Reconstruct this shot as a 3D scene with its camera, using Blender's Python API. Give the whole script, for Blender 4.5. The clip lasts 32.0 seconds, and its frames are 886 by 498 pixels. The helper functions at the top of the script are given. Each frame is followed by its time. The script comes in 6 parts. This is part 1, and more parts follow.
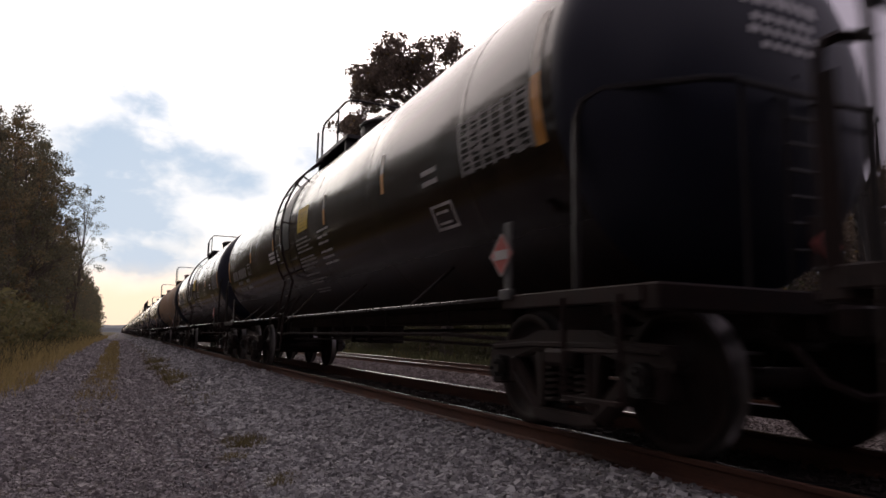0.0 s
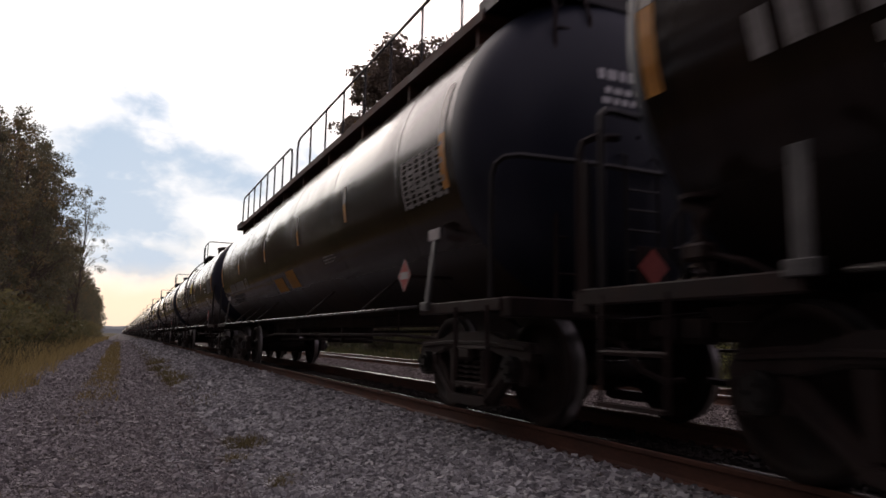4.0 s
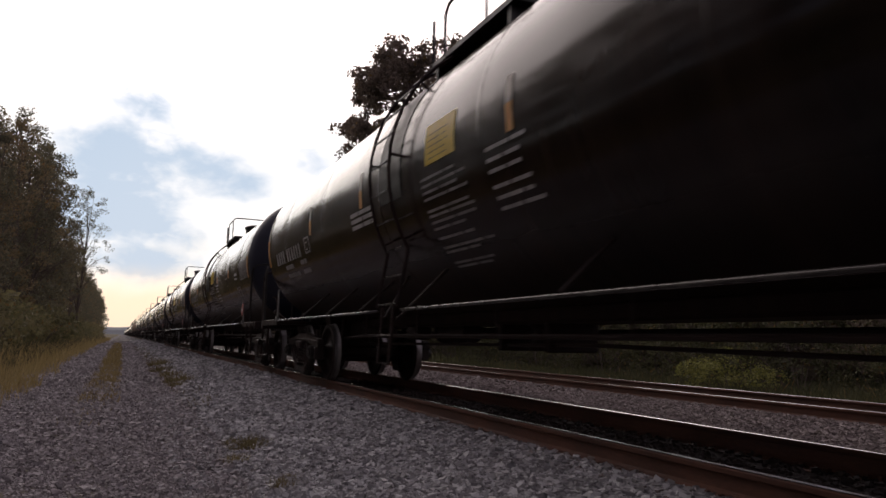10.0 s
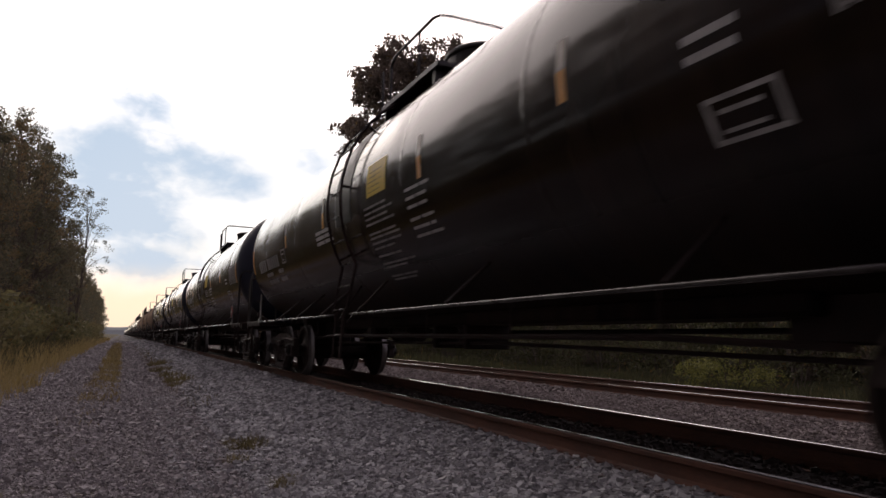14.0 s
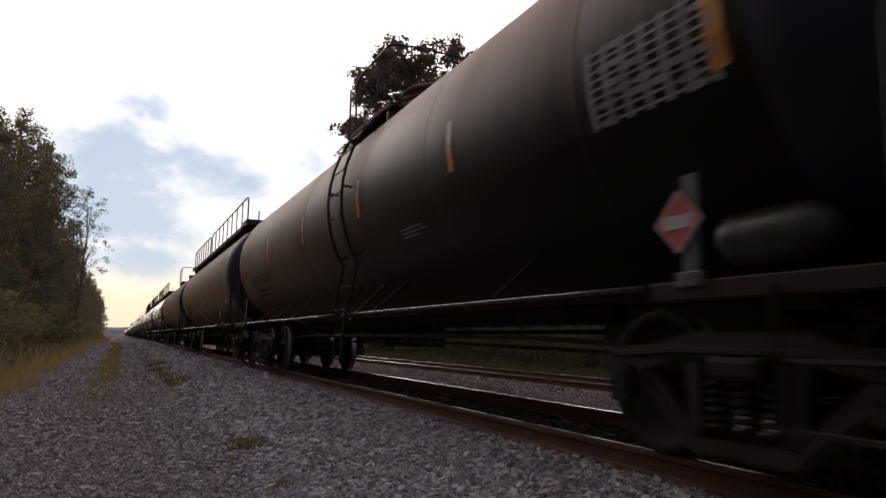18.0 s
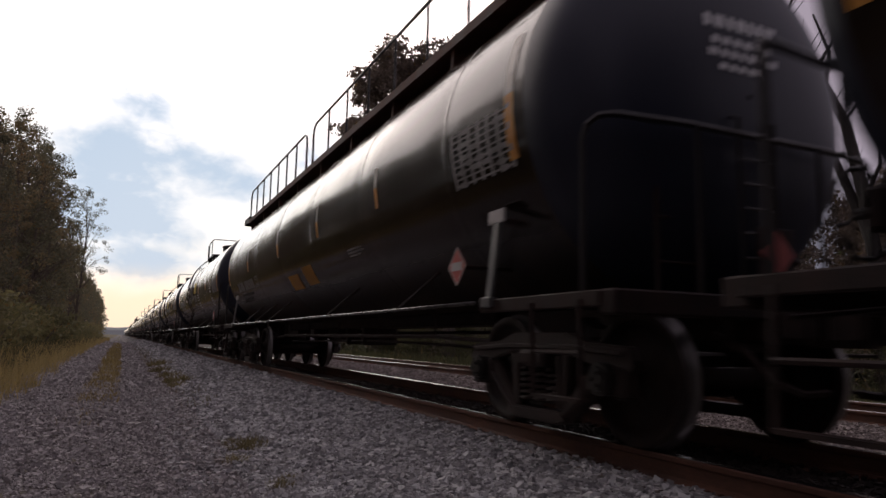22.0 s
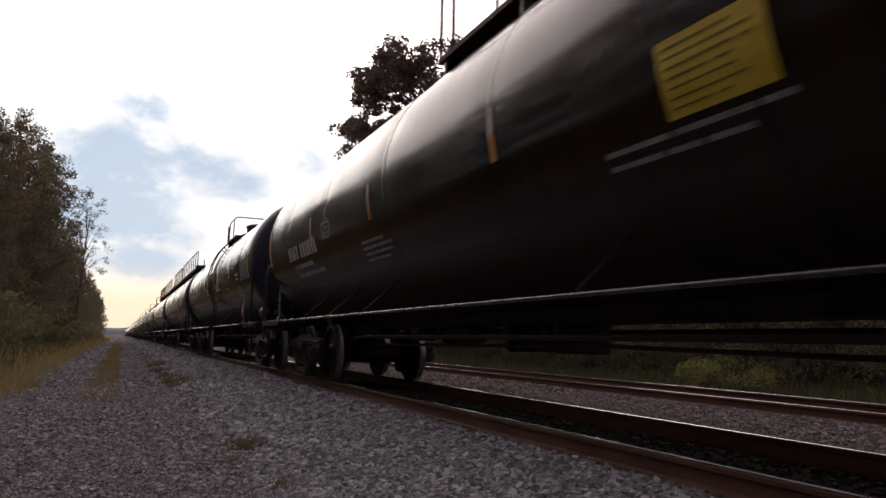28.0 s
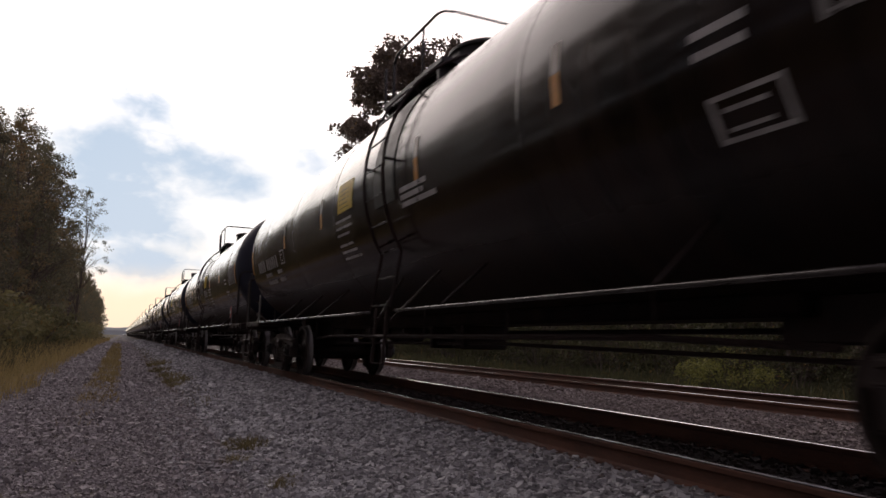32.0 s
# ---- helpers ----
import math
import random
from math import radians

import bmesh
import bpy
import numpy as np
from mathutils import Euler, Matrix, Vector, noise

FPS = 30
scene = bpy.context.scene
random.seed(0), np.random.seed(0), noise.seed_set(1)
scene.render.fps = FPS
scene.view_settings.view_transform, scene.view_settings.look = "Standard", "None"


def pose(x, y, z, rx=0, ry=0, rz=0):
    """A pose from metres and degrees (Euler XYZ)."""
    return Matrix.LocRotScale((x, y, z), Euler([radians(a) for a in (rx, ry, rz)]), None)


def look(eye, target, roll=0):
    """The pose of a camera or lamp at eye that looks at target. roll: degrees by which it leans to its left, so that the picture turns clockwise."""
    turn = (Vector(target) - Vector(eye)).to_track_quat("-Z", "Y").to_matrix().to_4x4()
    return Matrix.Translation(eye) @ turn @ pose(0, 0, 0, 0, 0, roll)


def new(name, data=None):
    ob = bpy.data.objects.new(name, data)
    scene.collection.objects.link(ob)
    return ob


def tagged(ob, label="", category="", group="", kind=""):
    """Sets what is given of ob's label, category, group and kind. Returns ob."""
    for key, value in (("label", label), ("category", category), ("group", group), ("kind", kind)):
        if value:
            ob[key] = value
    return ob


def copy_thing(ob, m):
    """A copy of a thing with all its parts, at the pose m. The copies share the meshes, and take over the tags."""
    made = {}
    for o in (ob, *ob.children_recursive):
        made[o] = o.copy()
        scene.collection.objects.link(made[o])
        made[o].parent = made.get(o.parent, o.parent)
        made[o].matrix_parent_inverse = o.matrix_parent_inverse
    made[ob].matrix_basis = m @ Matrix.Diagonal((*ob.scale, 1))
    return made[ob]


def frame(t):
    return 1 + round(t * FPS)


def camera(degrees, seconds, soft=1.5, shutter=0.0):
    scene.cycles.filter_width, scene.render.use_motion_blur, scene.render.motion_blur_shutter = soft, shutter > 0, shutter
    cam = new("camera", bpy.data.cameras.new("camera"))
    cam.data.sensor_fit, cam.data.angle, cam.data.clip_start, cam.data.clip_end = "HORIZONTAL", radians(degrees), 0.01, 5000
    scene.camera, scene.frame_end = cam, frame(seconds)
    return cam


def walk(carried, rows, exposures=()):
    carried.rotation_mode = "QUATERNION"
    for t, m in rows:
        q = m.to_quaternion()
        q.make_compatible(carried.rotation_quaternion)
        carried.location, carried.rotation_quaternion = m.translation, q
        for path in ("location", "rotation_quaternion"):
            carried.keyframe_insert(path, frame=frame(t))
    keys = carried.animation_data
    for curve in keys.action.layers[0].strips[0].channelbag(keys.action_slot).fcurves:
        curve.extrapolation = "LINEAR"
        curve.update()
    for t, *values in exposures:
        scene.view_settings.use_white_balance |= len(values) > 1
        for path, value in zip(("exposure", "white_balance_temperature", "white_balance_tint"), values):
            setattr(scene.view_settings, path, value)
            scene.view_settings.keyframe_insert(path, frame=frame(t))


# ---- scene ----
# World axes: y runs along the track away from the viewer, x to the right of it, z up; z = 0 is the service road.
RZ = 0.50          # top of rail
XC = 4.135         # middle of the near track
XT2 = XC + 5.70    # middle of the second track, which lies a little lower
DROP2 = 0.10
GAUGE = 1.505
YAW, PITCH, ROLL = 24.87, 7.60, 1.13
EYE = Vector((0.0, 0.0, RZ + 0.72))

cam = camera(65.8, 32.0, soft=1.55, shutter=0.1)


def aim(dx, dy):
    """Camera pose for a small swing of the tripod head, dx to the left and dy upward, in thousandths of a radian."""
    a, b = radians(YAW) - dx / 1000.0, radians(PITCH) + dy / 1000.0
    return look(EYE, EYE + Vector((math.sin(a) * math.cos(b), math.cos(a) * math.cos(b), math.sin(b))), ROLL)


walk(cam, [(0.0, aim(-2.9, -2.9)), (1.0, aim(-2.1, -2.5)), (3.0, aim(-1.7, -2.3)), (3.5, aim(-1.7, -1.7)), (6.0, aim(-1.7, -1.2)),
           (8.5, aim(-1.6, -0.8)), (9.3, aim(-0.6, -0.1)), (10.0, aim(0.6, 0.0)), (12.0, aim(0.4, 0.0)), (14.5, aim(0.3, 0.0)),
           (20.0, aim(0.0, 0.3)), (25.0, aim(-0.4, 0.4)), (28.0, aim(-0.3, 1.0)), (30.0, aim(-0.3, 1.0)), (32.0, aim(-0.4, 0.5))])

# ---- light ----
SUN_EL, SUN_AZ = radians(13.0), radians(1.0)
world = bpy.data.worlds.new("evening_sky")
scene.world = world
world.use_nodes = True


def build_world():
    nt = world.node_tree
    nd, ln = nt.nodes, nt.links
    nd.clear()
    out, bg = nd.new("ShaderNodeOutputWorld"), nd.new("ShaderNodeBackground")
    tc = nd.new("ShaderNodeTexCoord")
    sep = nd.new("ShaderNodeSeparateXYZ")
    ln.new(tc.outputs["Generated"], sep.inputs[0])

    def math_node(op, a, b=None, clamp=False):
        n = nd.new("ShaderNodeMath")
        n.operation, n.use_clamp = op, clamp
        for i, v in enumerate((a, b)):
            if v is None:
                continue
            if isinstance(v, (int, float)):
                n.inputs[i].default_value = v
            else:
                ln.new(v, n.inputs[i])
        return n.outputs[0]

    def mix(fac, a, b):
        n = nd.new("ShaderNodeMix")
        n.data_type = "RGBA"
        if isinstance(fac, (int, float)):
            n.inputs[0].default_value = fac
        else:
            ln.new(fac, n.inputs[0])
        for i, v in ((6, a), (7, b)):
            if isinstance(v, tuple):
                n.inputs[i].default_value = (*v, 1)
            else:
                ln.new(v, n.inputs[i])
        return n.outputs[2]

    def ramp(v, lo, hi):
        n = nd.new("ShaderNodeMapRange")
        n.interpolation_type = "SMOOTHSTEP"
        ln.new(v, n.inputs[0])
        n.inputs[1].default_value, n.inputs[2].default_value = lo, hi
        return n.outputs[0]

    sky = nd.new("ShaderNodeTexSky")
    sky.sky_type, sky.sun_disc = "NISHITA", False
    sky.sun_elevation, sky.sun_rotation = SUN_EL, SUN_AZ
    sky.dust_density = 2.5
    dim = nd.new("ShaderNodeVectorMath")
    dim.operation = "SCALE"
    ln.new(sky.outputs[0], dim.inputs[0])
    dim.inputs[3].default_value = 0.10
    # the view direction carried on to a plane far ahead: across (a) and up (e)
    fwd = math_node("MAXIMUM", sep.outputs[1], 0.05)
    n0 = nd.new("ShaderNodeTexNoise")
    ln.new(tc.outputs["Generated"], n0.inputs["Vector"])
    n0.inputs["Scale"].default_value, n0.inputs["Detail"].default_value = 9.0, 5.0
    sepn = nd.new("ShaderNodeSeparateColor")
    ln.new(n0.outputs["Color"], sepn.inputs[0])
    a = math_node("ADD", math_node("DIVIDE", sep.outputs[0], fwd), math_node("MULTIPLY", math_node("SUBTRACT", sepn.outputs[0], 0.5), 0.12))
    e = math_node("ADD", math_node("DIVIDE", sep.outputs[2], fwd), math_node("MULTIPLY", math_node("SUBTRACT", sepn.outputs[1], 0.5), 0.07))
    mass = None
    for ca, ce, wa, we, s in CLOUDS:
        da = math_node("POWER", math_node("ABSOLUTE", math_node("DIVIDE", math_node("SUBTRACT", a, ca), wa)), 2.0)
        de = math_node("POWER", math_node("ABSOLUTE", math_node("DIVIDE", math_node("SUBTRACT", e, ce), we)), 2.0)
        g = math_node("MULTIPLY", math_node("EXPONENT", math_node("MULTIPLY", math_node("ADD", da, de), -1.0)), s)
        mass = g if mass is None else math_node("ADD", mass, g)
    n2 = nd.new("ShaderNodeTexNoise")
    mp = nd.new("ShaderNodeMapping")
    mp.inputs["Scale"].default_value = (1.0, 1.0, 1.7)
    ln.new(tc.outputs["Generated"], mp.inputs[0])
    ln.new(mp.outputs[0], n2.inputs["Vector"])
    n2.inputs["Scale"].default_value, n2.inputs["Detail"].default_value = 13.0, 6.0
    n2.inputs["Roughness"].default_value = 0.52
    n3 = nd.new("ShaderNodeTexNoise")
    ln.new(mp.outputs[0], n3.inputs["Vector"])
    n3.inputs["Scale"].default_value, n3.inputs["Detail"].default_value, n3.inputs["Distortion"].default_value = 34.0, 4.0, 0.6
    wisps = math_node("MULTIPLY", math_node("SUBTRACT", n3.outputs[0], 0.5), 1.7)
    ruffle = math_node("ADD", math_node("ADD", math_node("MULTIPLY", math_node("SUBTRACT", n2.outputs[0], 0.5), 3.4), wisps), 1.55)
    mass = math_node("MULTIPLY", math_node("MULTIPLY", mass, ruffle), ramp(sep.outputs[1], 0.3, 0.6))
    shade = ramp(mass, -0.1, 2.1)
    deck = mix(n2.outputs[0], (1.04, 1.02, 1.03), (1.18, 1.15, 1.15))
    # thin bright cloud higher up
    deck = mix(ramp(e, 0.22, 0.50), deck, (2.46, 2.14, 2.06))
    col = mix(shade, deck, (0.47, 0.605, 0.785))
    # evening light on the thin edges of the bank
    rim = math_node("MULTIPLY", math_node("MULTIPLY", shade, math_node("SUBTRACT", 1.0, shade)), ramp(n2.outputs[0], 0.42, 0.62))
    col = mix(math_node("MULTIPLY", math_node("MULTIPLY", rim, 0.9), ramp(e, 0.17, 0.11), True), col, (1.0, 0.92, 0.80))
    warm = math_node("MULTIPLY", ramp(e, 0.098, 0.045), ramp(sep.outputs[1], 0.88, 0.995), True)
    col = mix(math_node("MULTIPLY", warm, 0.95), col, (1.03, 0.83, 0.63))
    col = mix(0.02, col, dim.outputs[0])
    # the evening light is ahead, down the line; the sky behind and overhead is dusk
    ahead = nd.new("ShaderNodeVectorMath")
    ahead.operation = "DOT_PRODUCT"
    ln.new(tc.outputs["Generated"], ahead.inputs[0])
    ahead.inputs[1].default_value = (-0.06, 0.96, 0.28)
    glow = ramp(ahead.outputs["Value"], 0.60, 0.97)
    dusk = nd.new("ShaderNodeVectorMath")
    dusk.operation = "MULTIPLY"
    ln.new(col, dusk.inputs[0])
    dusk.inputs[1].default_value = DUSK
    col = mix(glow, dusk.outputs[0], col)
    # below the skyline: dull ground tone
    col = mix(ramp(sep.outputs[2], -0.02, -0.12), col, (0.10, 0.10, 0.10))
    ln.new(col, bg.inputs[0])
    bg.inputs[1].default_value = SKY_GAIN
    ln.new(bg.outputs[0], out.inputs[0])


SKY_GAIN = 1.0
# grey-blue cloud bellies and gaps over the line: across, up, breadth, height, strength
CLOUDS = [(0.0, 0.322, 0.060, 0.034, 0.85), (-0.040, 0.236, 0.050, 0.034, 1.1), (0.055, 0.256, 0.075, 0.046, 1.1), (-0.018, 0.190, 0.055, 0.036, 0.75),
          (0.045, 0.195, 0.065, 0.036, 0.7), (-0.04, 0.140, 0.050, 0.036, 0.7), (0.020, 0.150, 0.060, 0.030, 0.6), (0.018, 0.122, 0.065, 0.028, 0.75), (0.018, 0.086, 0.078, 0.016, 1.25),
          (0.080, 0.140, 0.040, 0.040, 0.45), (0.140, 0.220, 0.045, 0.030, 0.7), (0.245, 0.267, 0.055, 0.040, 0.6), (-0.09, 0.12, 0.05, 0.05, 0.6),
          (-0.25, 0.20, 0.15, 0.06, 0.5), (0.6, 0.22, 0.2, 0.05, 0.4)]
DUSK = (0.158, 0.154, 0.192)
build_world()
sun = new("low_sun", bpy.data.lights.new("low_sun", "SUN"))
sun.data.energy, sun.data.angle, sun.data.color = 0.30, radians(28), (1.0, 0.90, 0.80)
sun.matrix_world = look((0, 0, 0), (-math.sin(SUN_AZ) * math.cos(SUN_EL), -math.cos(SUN_AZ) * math.cos(SUN_EL), -math.sin(SUN_EL)))
scene.view_settings.exposure = 0.0

# ---- materials ----


def mat(name, dark, light, rough=0.6, metal=0.0, scale=4.0, fine=40.0, bump=0.15, spread=0.15, per_piece=0.0, spec=0.5, stretch=(1, 1, 1), coat=0.0):
    """Painted, cast or grown surface: colour wanders between two tones at two scales, with fine relief."""
    m = bpy.data.materials.new(name)
    m.use_nodes = True
    nd, ln = m.node_tree.nodes, m.node_tree.links
    bs = nd["Principled BSDF"]
    tc, mp = nd.new("ShaderNodeTexCoord"), nd.new("ShaderNodeMapping")
    mp.inputs["Scale"].default_value = stretch
    ln.new(tc.outputs["Object"], mp.inputs[0])
    a, b = nd.new("ShaderNodeTexNoise"), nd.new("ShaderNodeTexNoise")
    for n, s, d in ((a, scale, 4.0), (b, fine, 3.0)):
        ln.new(mp.outputs[0], n.inputs["Vector"])
        n.inputs["Scale"].default_value, n.inputs["Detail"].default_value = s, d
    ad = nd.new("ShaderNodeMath")
    ad.operation = "MULTIPLY_ADD"
    ln.new(b.outputs[0], ad.inputs[0])
    ad.inputs[1].default_value = 0.45
    ln.new(a.outputs[0], ad.inputs[2])
    value = ad.outputs[0]
    if per_piece:
        oi, am = nd.new("ShaderNodeObjectInfo"), nd.new("ShaderNodeMath")
        am.operation = "MULTIPLY_ADD"
        ln.new(oi.outputs["Random"], am.inputs[0])
        am.inputs[1].default_value = per_piece
        ln.new(value, am.inputs[2])
        sb = nd.new("ShaderNodeMath")
        sb.operation = "SUBTRACT"
        ln.new(am.outputs[0], sb.inputs[0])
        sb.inputs[1].default_value = per_piece / 2
        value = sb.outputs[0]
    rg = nd.new("ShaderNodeMapRange")
    ln.new(value, rg.inputs[0])
    rg.inputs[1].default_value, rg.inputs[2].default_value = 0.45, 1.0
    mx = nd.new("ShaderNodeMix")
    mx.data_type = "RGBA"
    ln.new(rg.outputs[0], mx.inputs[0])
    mx.inputs[6].default_value, mx.inputs[7].default_value = (*dark, 1), (*light, 1)
    ln.new(mx.outputs[2], bs.inputs["Base Color"])
    rr = nd.new("ShaderNodeMapRange")
    ln.new(value, rr.inputs[0])
    rr.inputs[1].default_value, rr.inputs[2].default_value = 0.4, 1.0
    rr.inputs[3].default_value, rr.inputs[4].default_value = max(0.05, rough - spread), min(1.0, rough + spread)
    ln.new(rr.outputs[0], bs.inputs["Roughness"])
    bs.inputs["Metallic"].default_value = metal
    bs.inputs["Specular IOR Level"].default_value = spec
    bs.inputs["Coat Weight"].default_value = coat
    if bump:
        bp = nd.new("ShaderNodeBump")
        bp.inputs["Strength"].default_value, bp.inputs["Distance"].default_value = bump, 0.01
        ln.new(value, bp.inputs["Height"])
        ln.new(bp.outputs[0], bs.inputs["Normal"])
    return m


def leaf_mat(name, dark, light, warm=0.0, rusty=0.0):
    """Foliage: tone changes leaf by leaf and tree by tree; some light passes through."""
    m = bpy.data.materials.new(name)
    m.use_nodes = True
    nd, ln = m.node_tree.nodes, m.node_tree.links
    bs, out = nd["Principled BSDF"], nd["Material Output"]
    ge, oi = nd.new("ShaderNodeNewGeometry"), nd.new("ShaderNodeObjectInfo")
    ad = nd.new("ShaderNodeMath")
    ad.operation = "MULTIPLY_ADD"
    ln.new(oi.outputs["Random"], ad.inputs[0])
    ad.inputs[1].default_value = 0.5
    sc = nd.new("ShaderNodeMath")
    sc.operation = "MULTIPLY"
    ln.new(ge.outputs["Random Per Island"], sc.inputs[0])
    sc.inputs[1].default_value = 0.5
    ln.new(sc.outputs[0], ad.inputs[2])
    mx = nd.new("ShaderNodeMix")
    mx.data_type = "RGBA"
    ln.new(ad.outputs[0], mx.inputs[0])
    mx.inputs[6].default_value, mx.inputs[7].default_value = (*dark, 1), (*light, 1)
    col = mx.outputs[2]
    if warm:
        gt = nd.new("ShaderNodeMath")
        gt.operation = "GREATER_THAN"
        ln.new(ge.outputs["Random Per Island"], gt.inputs[0])
        gt.inputs[1].default_value = 1.0 - warm
        m2 = nd.new("ShaderNodeMix")
        m2.data_type = "RGBA"
        ln.new(gt.outputs[0], m2.inputs[0])
        ln.new(col, m2.inputs[6])
        m2.inputs[7].default_value = (0.22, 0.15, 0.06, 1)
        col = m2.outputs[2]
    if rusty:
        turn = nd.new("ShaderNodeMapRange")       # some trees have begun to turn
        ln.new(oi.outputs["Random"], turn.inputs[0])
        turn.inputs[1].default_value, turn.inputs[2].default_value, turn.inputs[4].default_value = 0.55, 1.0, rusty
        m3 = nd.new("ShaderNodeMix")
        m3.data_type, m3.blend_type = "RGBA", "MULTIPLY"
        ln.new(turn.outputs[0], m3.inputs[0])
        ln.new(col, m3.inputs[6])
        m3.inputs[7].default_value = (1.25, 0.86, 0.62, 1)
        col = m3.outputs[2]
    ln.new(col, bs.inputs["Base Color"])
    bs.inputs["Roughness"].default_value = 0.6
    bs.inputs["Specular IOR Level"].default_value = 0.3
    tr, ms = nd.new("ShaderNodeBsdfTranslucent"), nd.new("ShaderNodeMixShader")
    ln.new(col, tr.inputs[0])
    ms.inputs[0].default_value = 0.42
    ln.new(bs.outputs[0], ms.inputs[1])
    ln.new(tr.outputs[0], ms.inputs[2])
    ln.new(ms.outputs[0], out.inputs[0])
    return m


def tank_mat(name, dark, dust, rough, dust_amount, spec=0.5, top_weight=0.0, bloom=0.0):
    """Black tank paint under road dust: streaks run down the sides, patches lie over it, the dust tone can grow towards
    the top.
    """
    m = bpy.data.materials.new(name)
    m.use_nodes = True
    nd, ln = m.node_tree.nodes, m.node_tree.links
    bs = nd["Principled BSDF"]
    tc, oi = nd.new("ShaderNodeTexCoord"), nd.new("ShaderNodeObjectInfo")
    sh = nd.new("ShaderNodeVectorMath")
    sh.operation = "MULTIPLY_ADD"
    cb = nd.new("ShaderNodeCombineXYZ")
    ln.new(oi.outputs["Random"], cb.inputs[1])
    ln.new(cb.outputs[0], sh.inputs[0])
    sh.inputs[1].default_value = (0, 60, 0)
    ln.new(tc.outputs["Object"], sh.inputs[2])
    streak, cloud, grain = (nd.new("ShaderNodeTexNoise") for _ in range(3))
    mp = nd.new("ShaderNodeMapping")
    mp.inputs["Scale"].default_value = (0.25, 5.0, 0.25)
    ln.new(sh.outputs[0], mp.inputs[0])
    ln.new(mp.outputs[0], streak.inputs["Vector"])
    ln.new(sh.outputs[0], cloud.inputs["Vector"])
    ln.new(sh.outputs[0], grain.inputs["Vector"])
    for n, s, d in ((streak, 1.0, 4.0), (cloud, 0.8, 4.0), (grain, 60.0, 2.0)):
        n.inputs["Scale"].default_value, n.inputs["Detail"].default_value = s, d

    def mth(op, a, b):
        n = nd.new("ShaderNodeMath")
        n.operation = op
        for i, v in enumerate((a, b)):
            if isinstance(v, (int, float)):
                n.inputs[i].default_value = v
            else:
                ln.new(v, n.inputs[i])
        return n.outputs[0]

    s = mth("ADD", mth("MULTIPLY", streak.outputs[0], 0.55), mth("MULTIPLY", cloud.outputs[0], 0.6))
    s = mth("ADD", s, mth("MULTIPLY", oi.outputs["Random"], 0.16))
    # each plate course of the tank has weathered a little differently
    sepy, wn = nd.new("ShaderNodeSeparateXYZ"), nd.new("ShaderNodeTexWhiteNoise")
    wn.noise_dimensions = "1D"
    ln.new(sh.outputs[0], sepy.inputs[0])
    ln.new(mth("FLOOR", mth("DIVIDE", mth("ADD", sepy.outputs[1], 6.3), 2.52), 0.0), wn.inputs["W"])
    s = mth("ADD", s, mth("MULTIPLY", mth("SUBTRACT", wn.outputs[0], 0.5), 0.22))
    if top_weight:      # dust tone stronger on what faces up, weaker on the sides
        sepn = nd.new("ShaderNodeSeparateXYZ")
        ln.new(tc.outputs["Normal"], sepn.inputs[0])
        s = mth("ADD", s, mth("MULTIPLY", mth("SUBTRACT", sepn.outputs[2], 0.25), top_weight))
    rg = nd.new("ShaderNodeMapRange")
    ln.new(s, rg.inputs[0])
    rg.inputs[1].default_value, rg.inputs[2].default_value = 0.45, 0.95
    rg.inputs[4].default_value = dust_amount
    mx = nd.new("ShaderNodeMix")
    mx.data_type = "RGBA"
    ln.new(rg.outputs[0], mx.inputs[0])
    mx.inputs[6].default_value, mx.inputs[7].default_value = (*dark, 1), (*dust, 1)
    ln.new(mx.outputs[2], bs.inputs["Base Color"])
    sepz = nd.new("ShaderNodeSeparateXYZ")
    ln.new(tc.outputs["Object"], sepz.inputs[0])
    belly_matt = nd.new("ShaderNodeMapRange")          # rougher and less reflective towards the belly
    belly_matt.interpolation_type = "SMOOTHSTEP"
    ln.new(sepz.outputs[2], belly_matt.inputs[0])
    belly_matt.inputs[1].default_value, belly_matt.inputs[2].default_value, belly_matt.inputs[4].default_value = 1.75, 1.15, 0.75
    r2 = mth("ADD", mth("MULTIPLY", rg.outputs[0], 0.16), mth("ADD", belly_matt.outputs[0], rough))
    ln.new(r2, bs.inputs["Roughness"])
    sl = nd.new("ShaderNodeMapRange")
    ln.new(belly_matt.outputs[0], sl.inputs[0])
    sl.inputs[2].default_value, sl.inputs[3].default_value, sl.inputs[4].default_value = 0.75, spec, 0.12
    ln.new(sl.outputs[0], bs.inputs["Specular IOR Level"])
    bp = nd.new("ShaderNodeBump")
    bs.inputs["Sheen Weight"].default_value = bloom          # fine brown dust that shows at a flat angle
    bs.inputs["Sheen Roughness"].default_value = 0.35
    bs.inputs["Sheen Tint"].default_value = (1.0, 0.66, 0.44, 1)
    bp.inputs["Strength"].default_value, bp.inputs["Distance"].default_value = 0.20, 0.010
    ln.new(mth("ADD", cloud.outputs[0], mth("MULTIPLY", grain.outputs[0], 0.05)), bp.inputs["Height"])
    ln.new(bp.outputs[0], bs.inputs["Normal"])
    return m


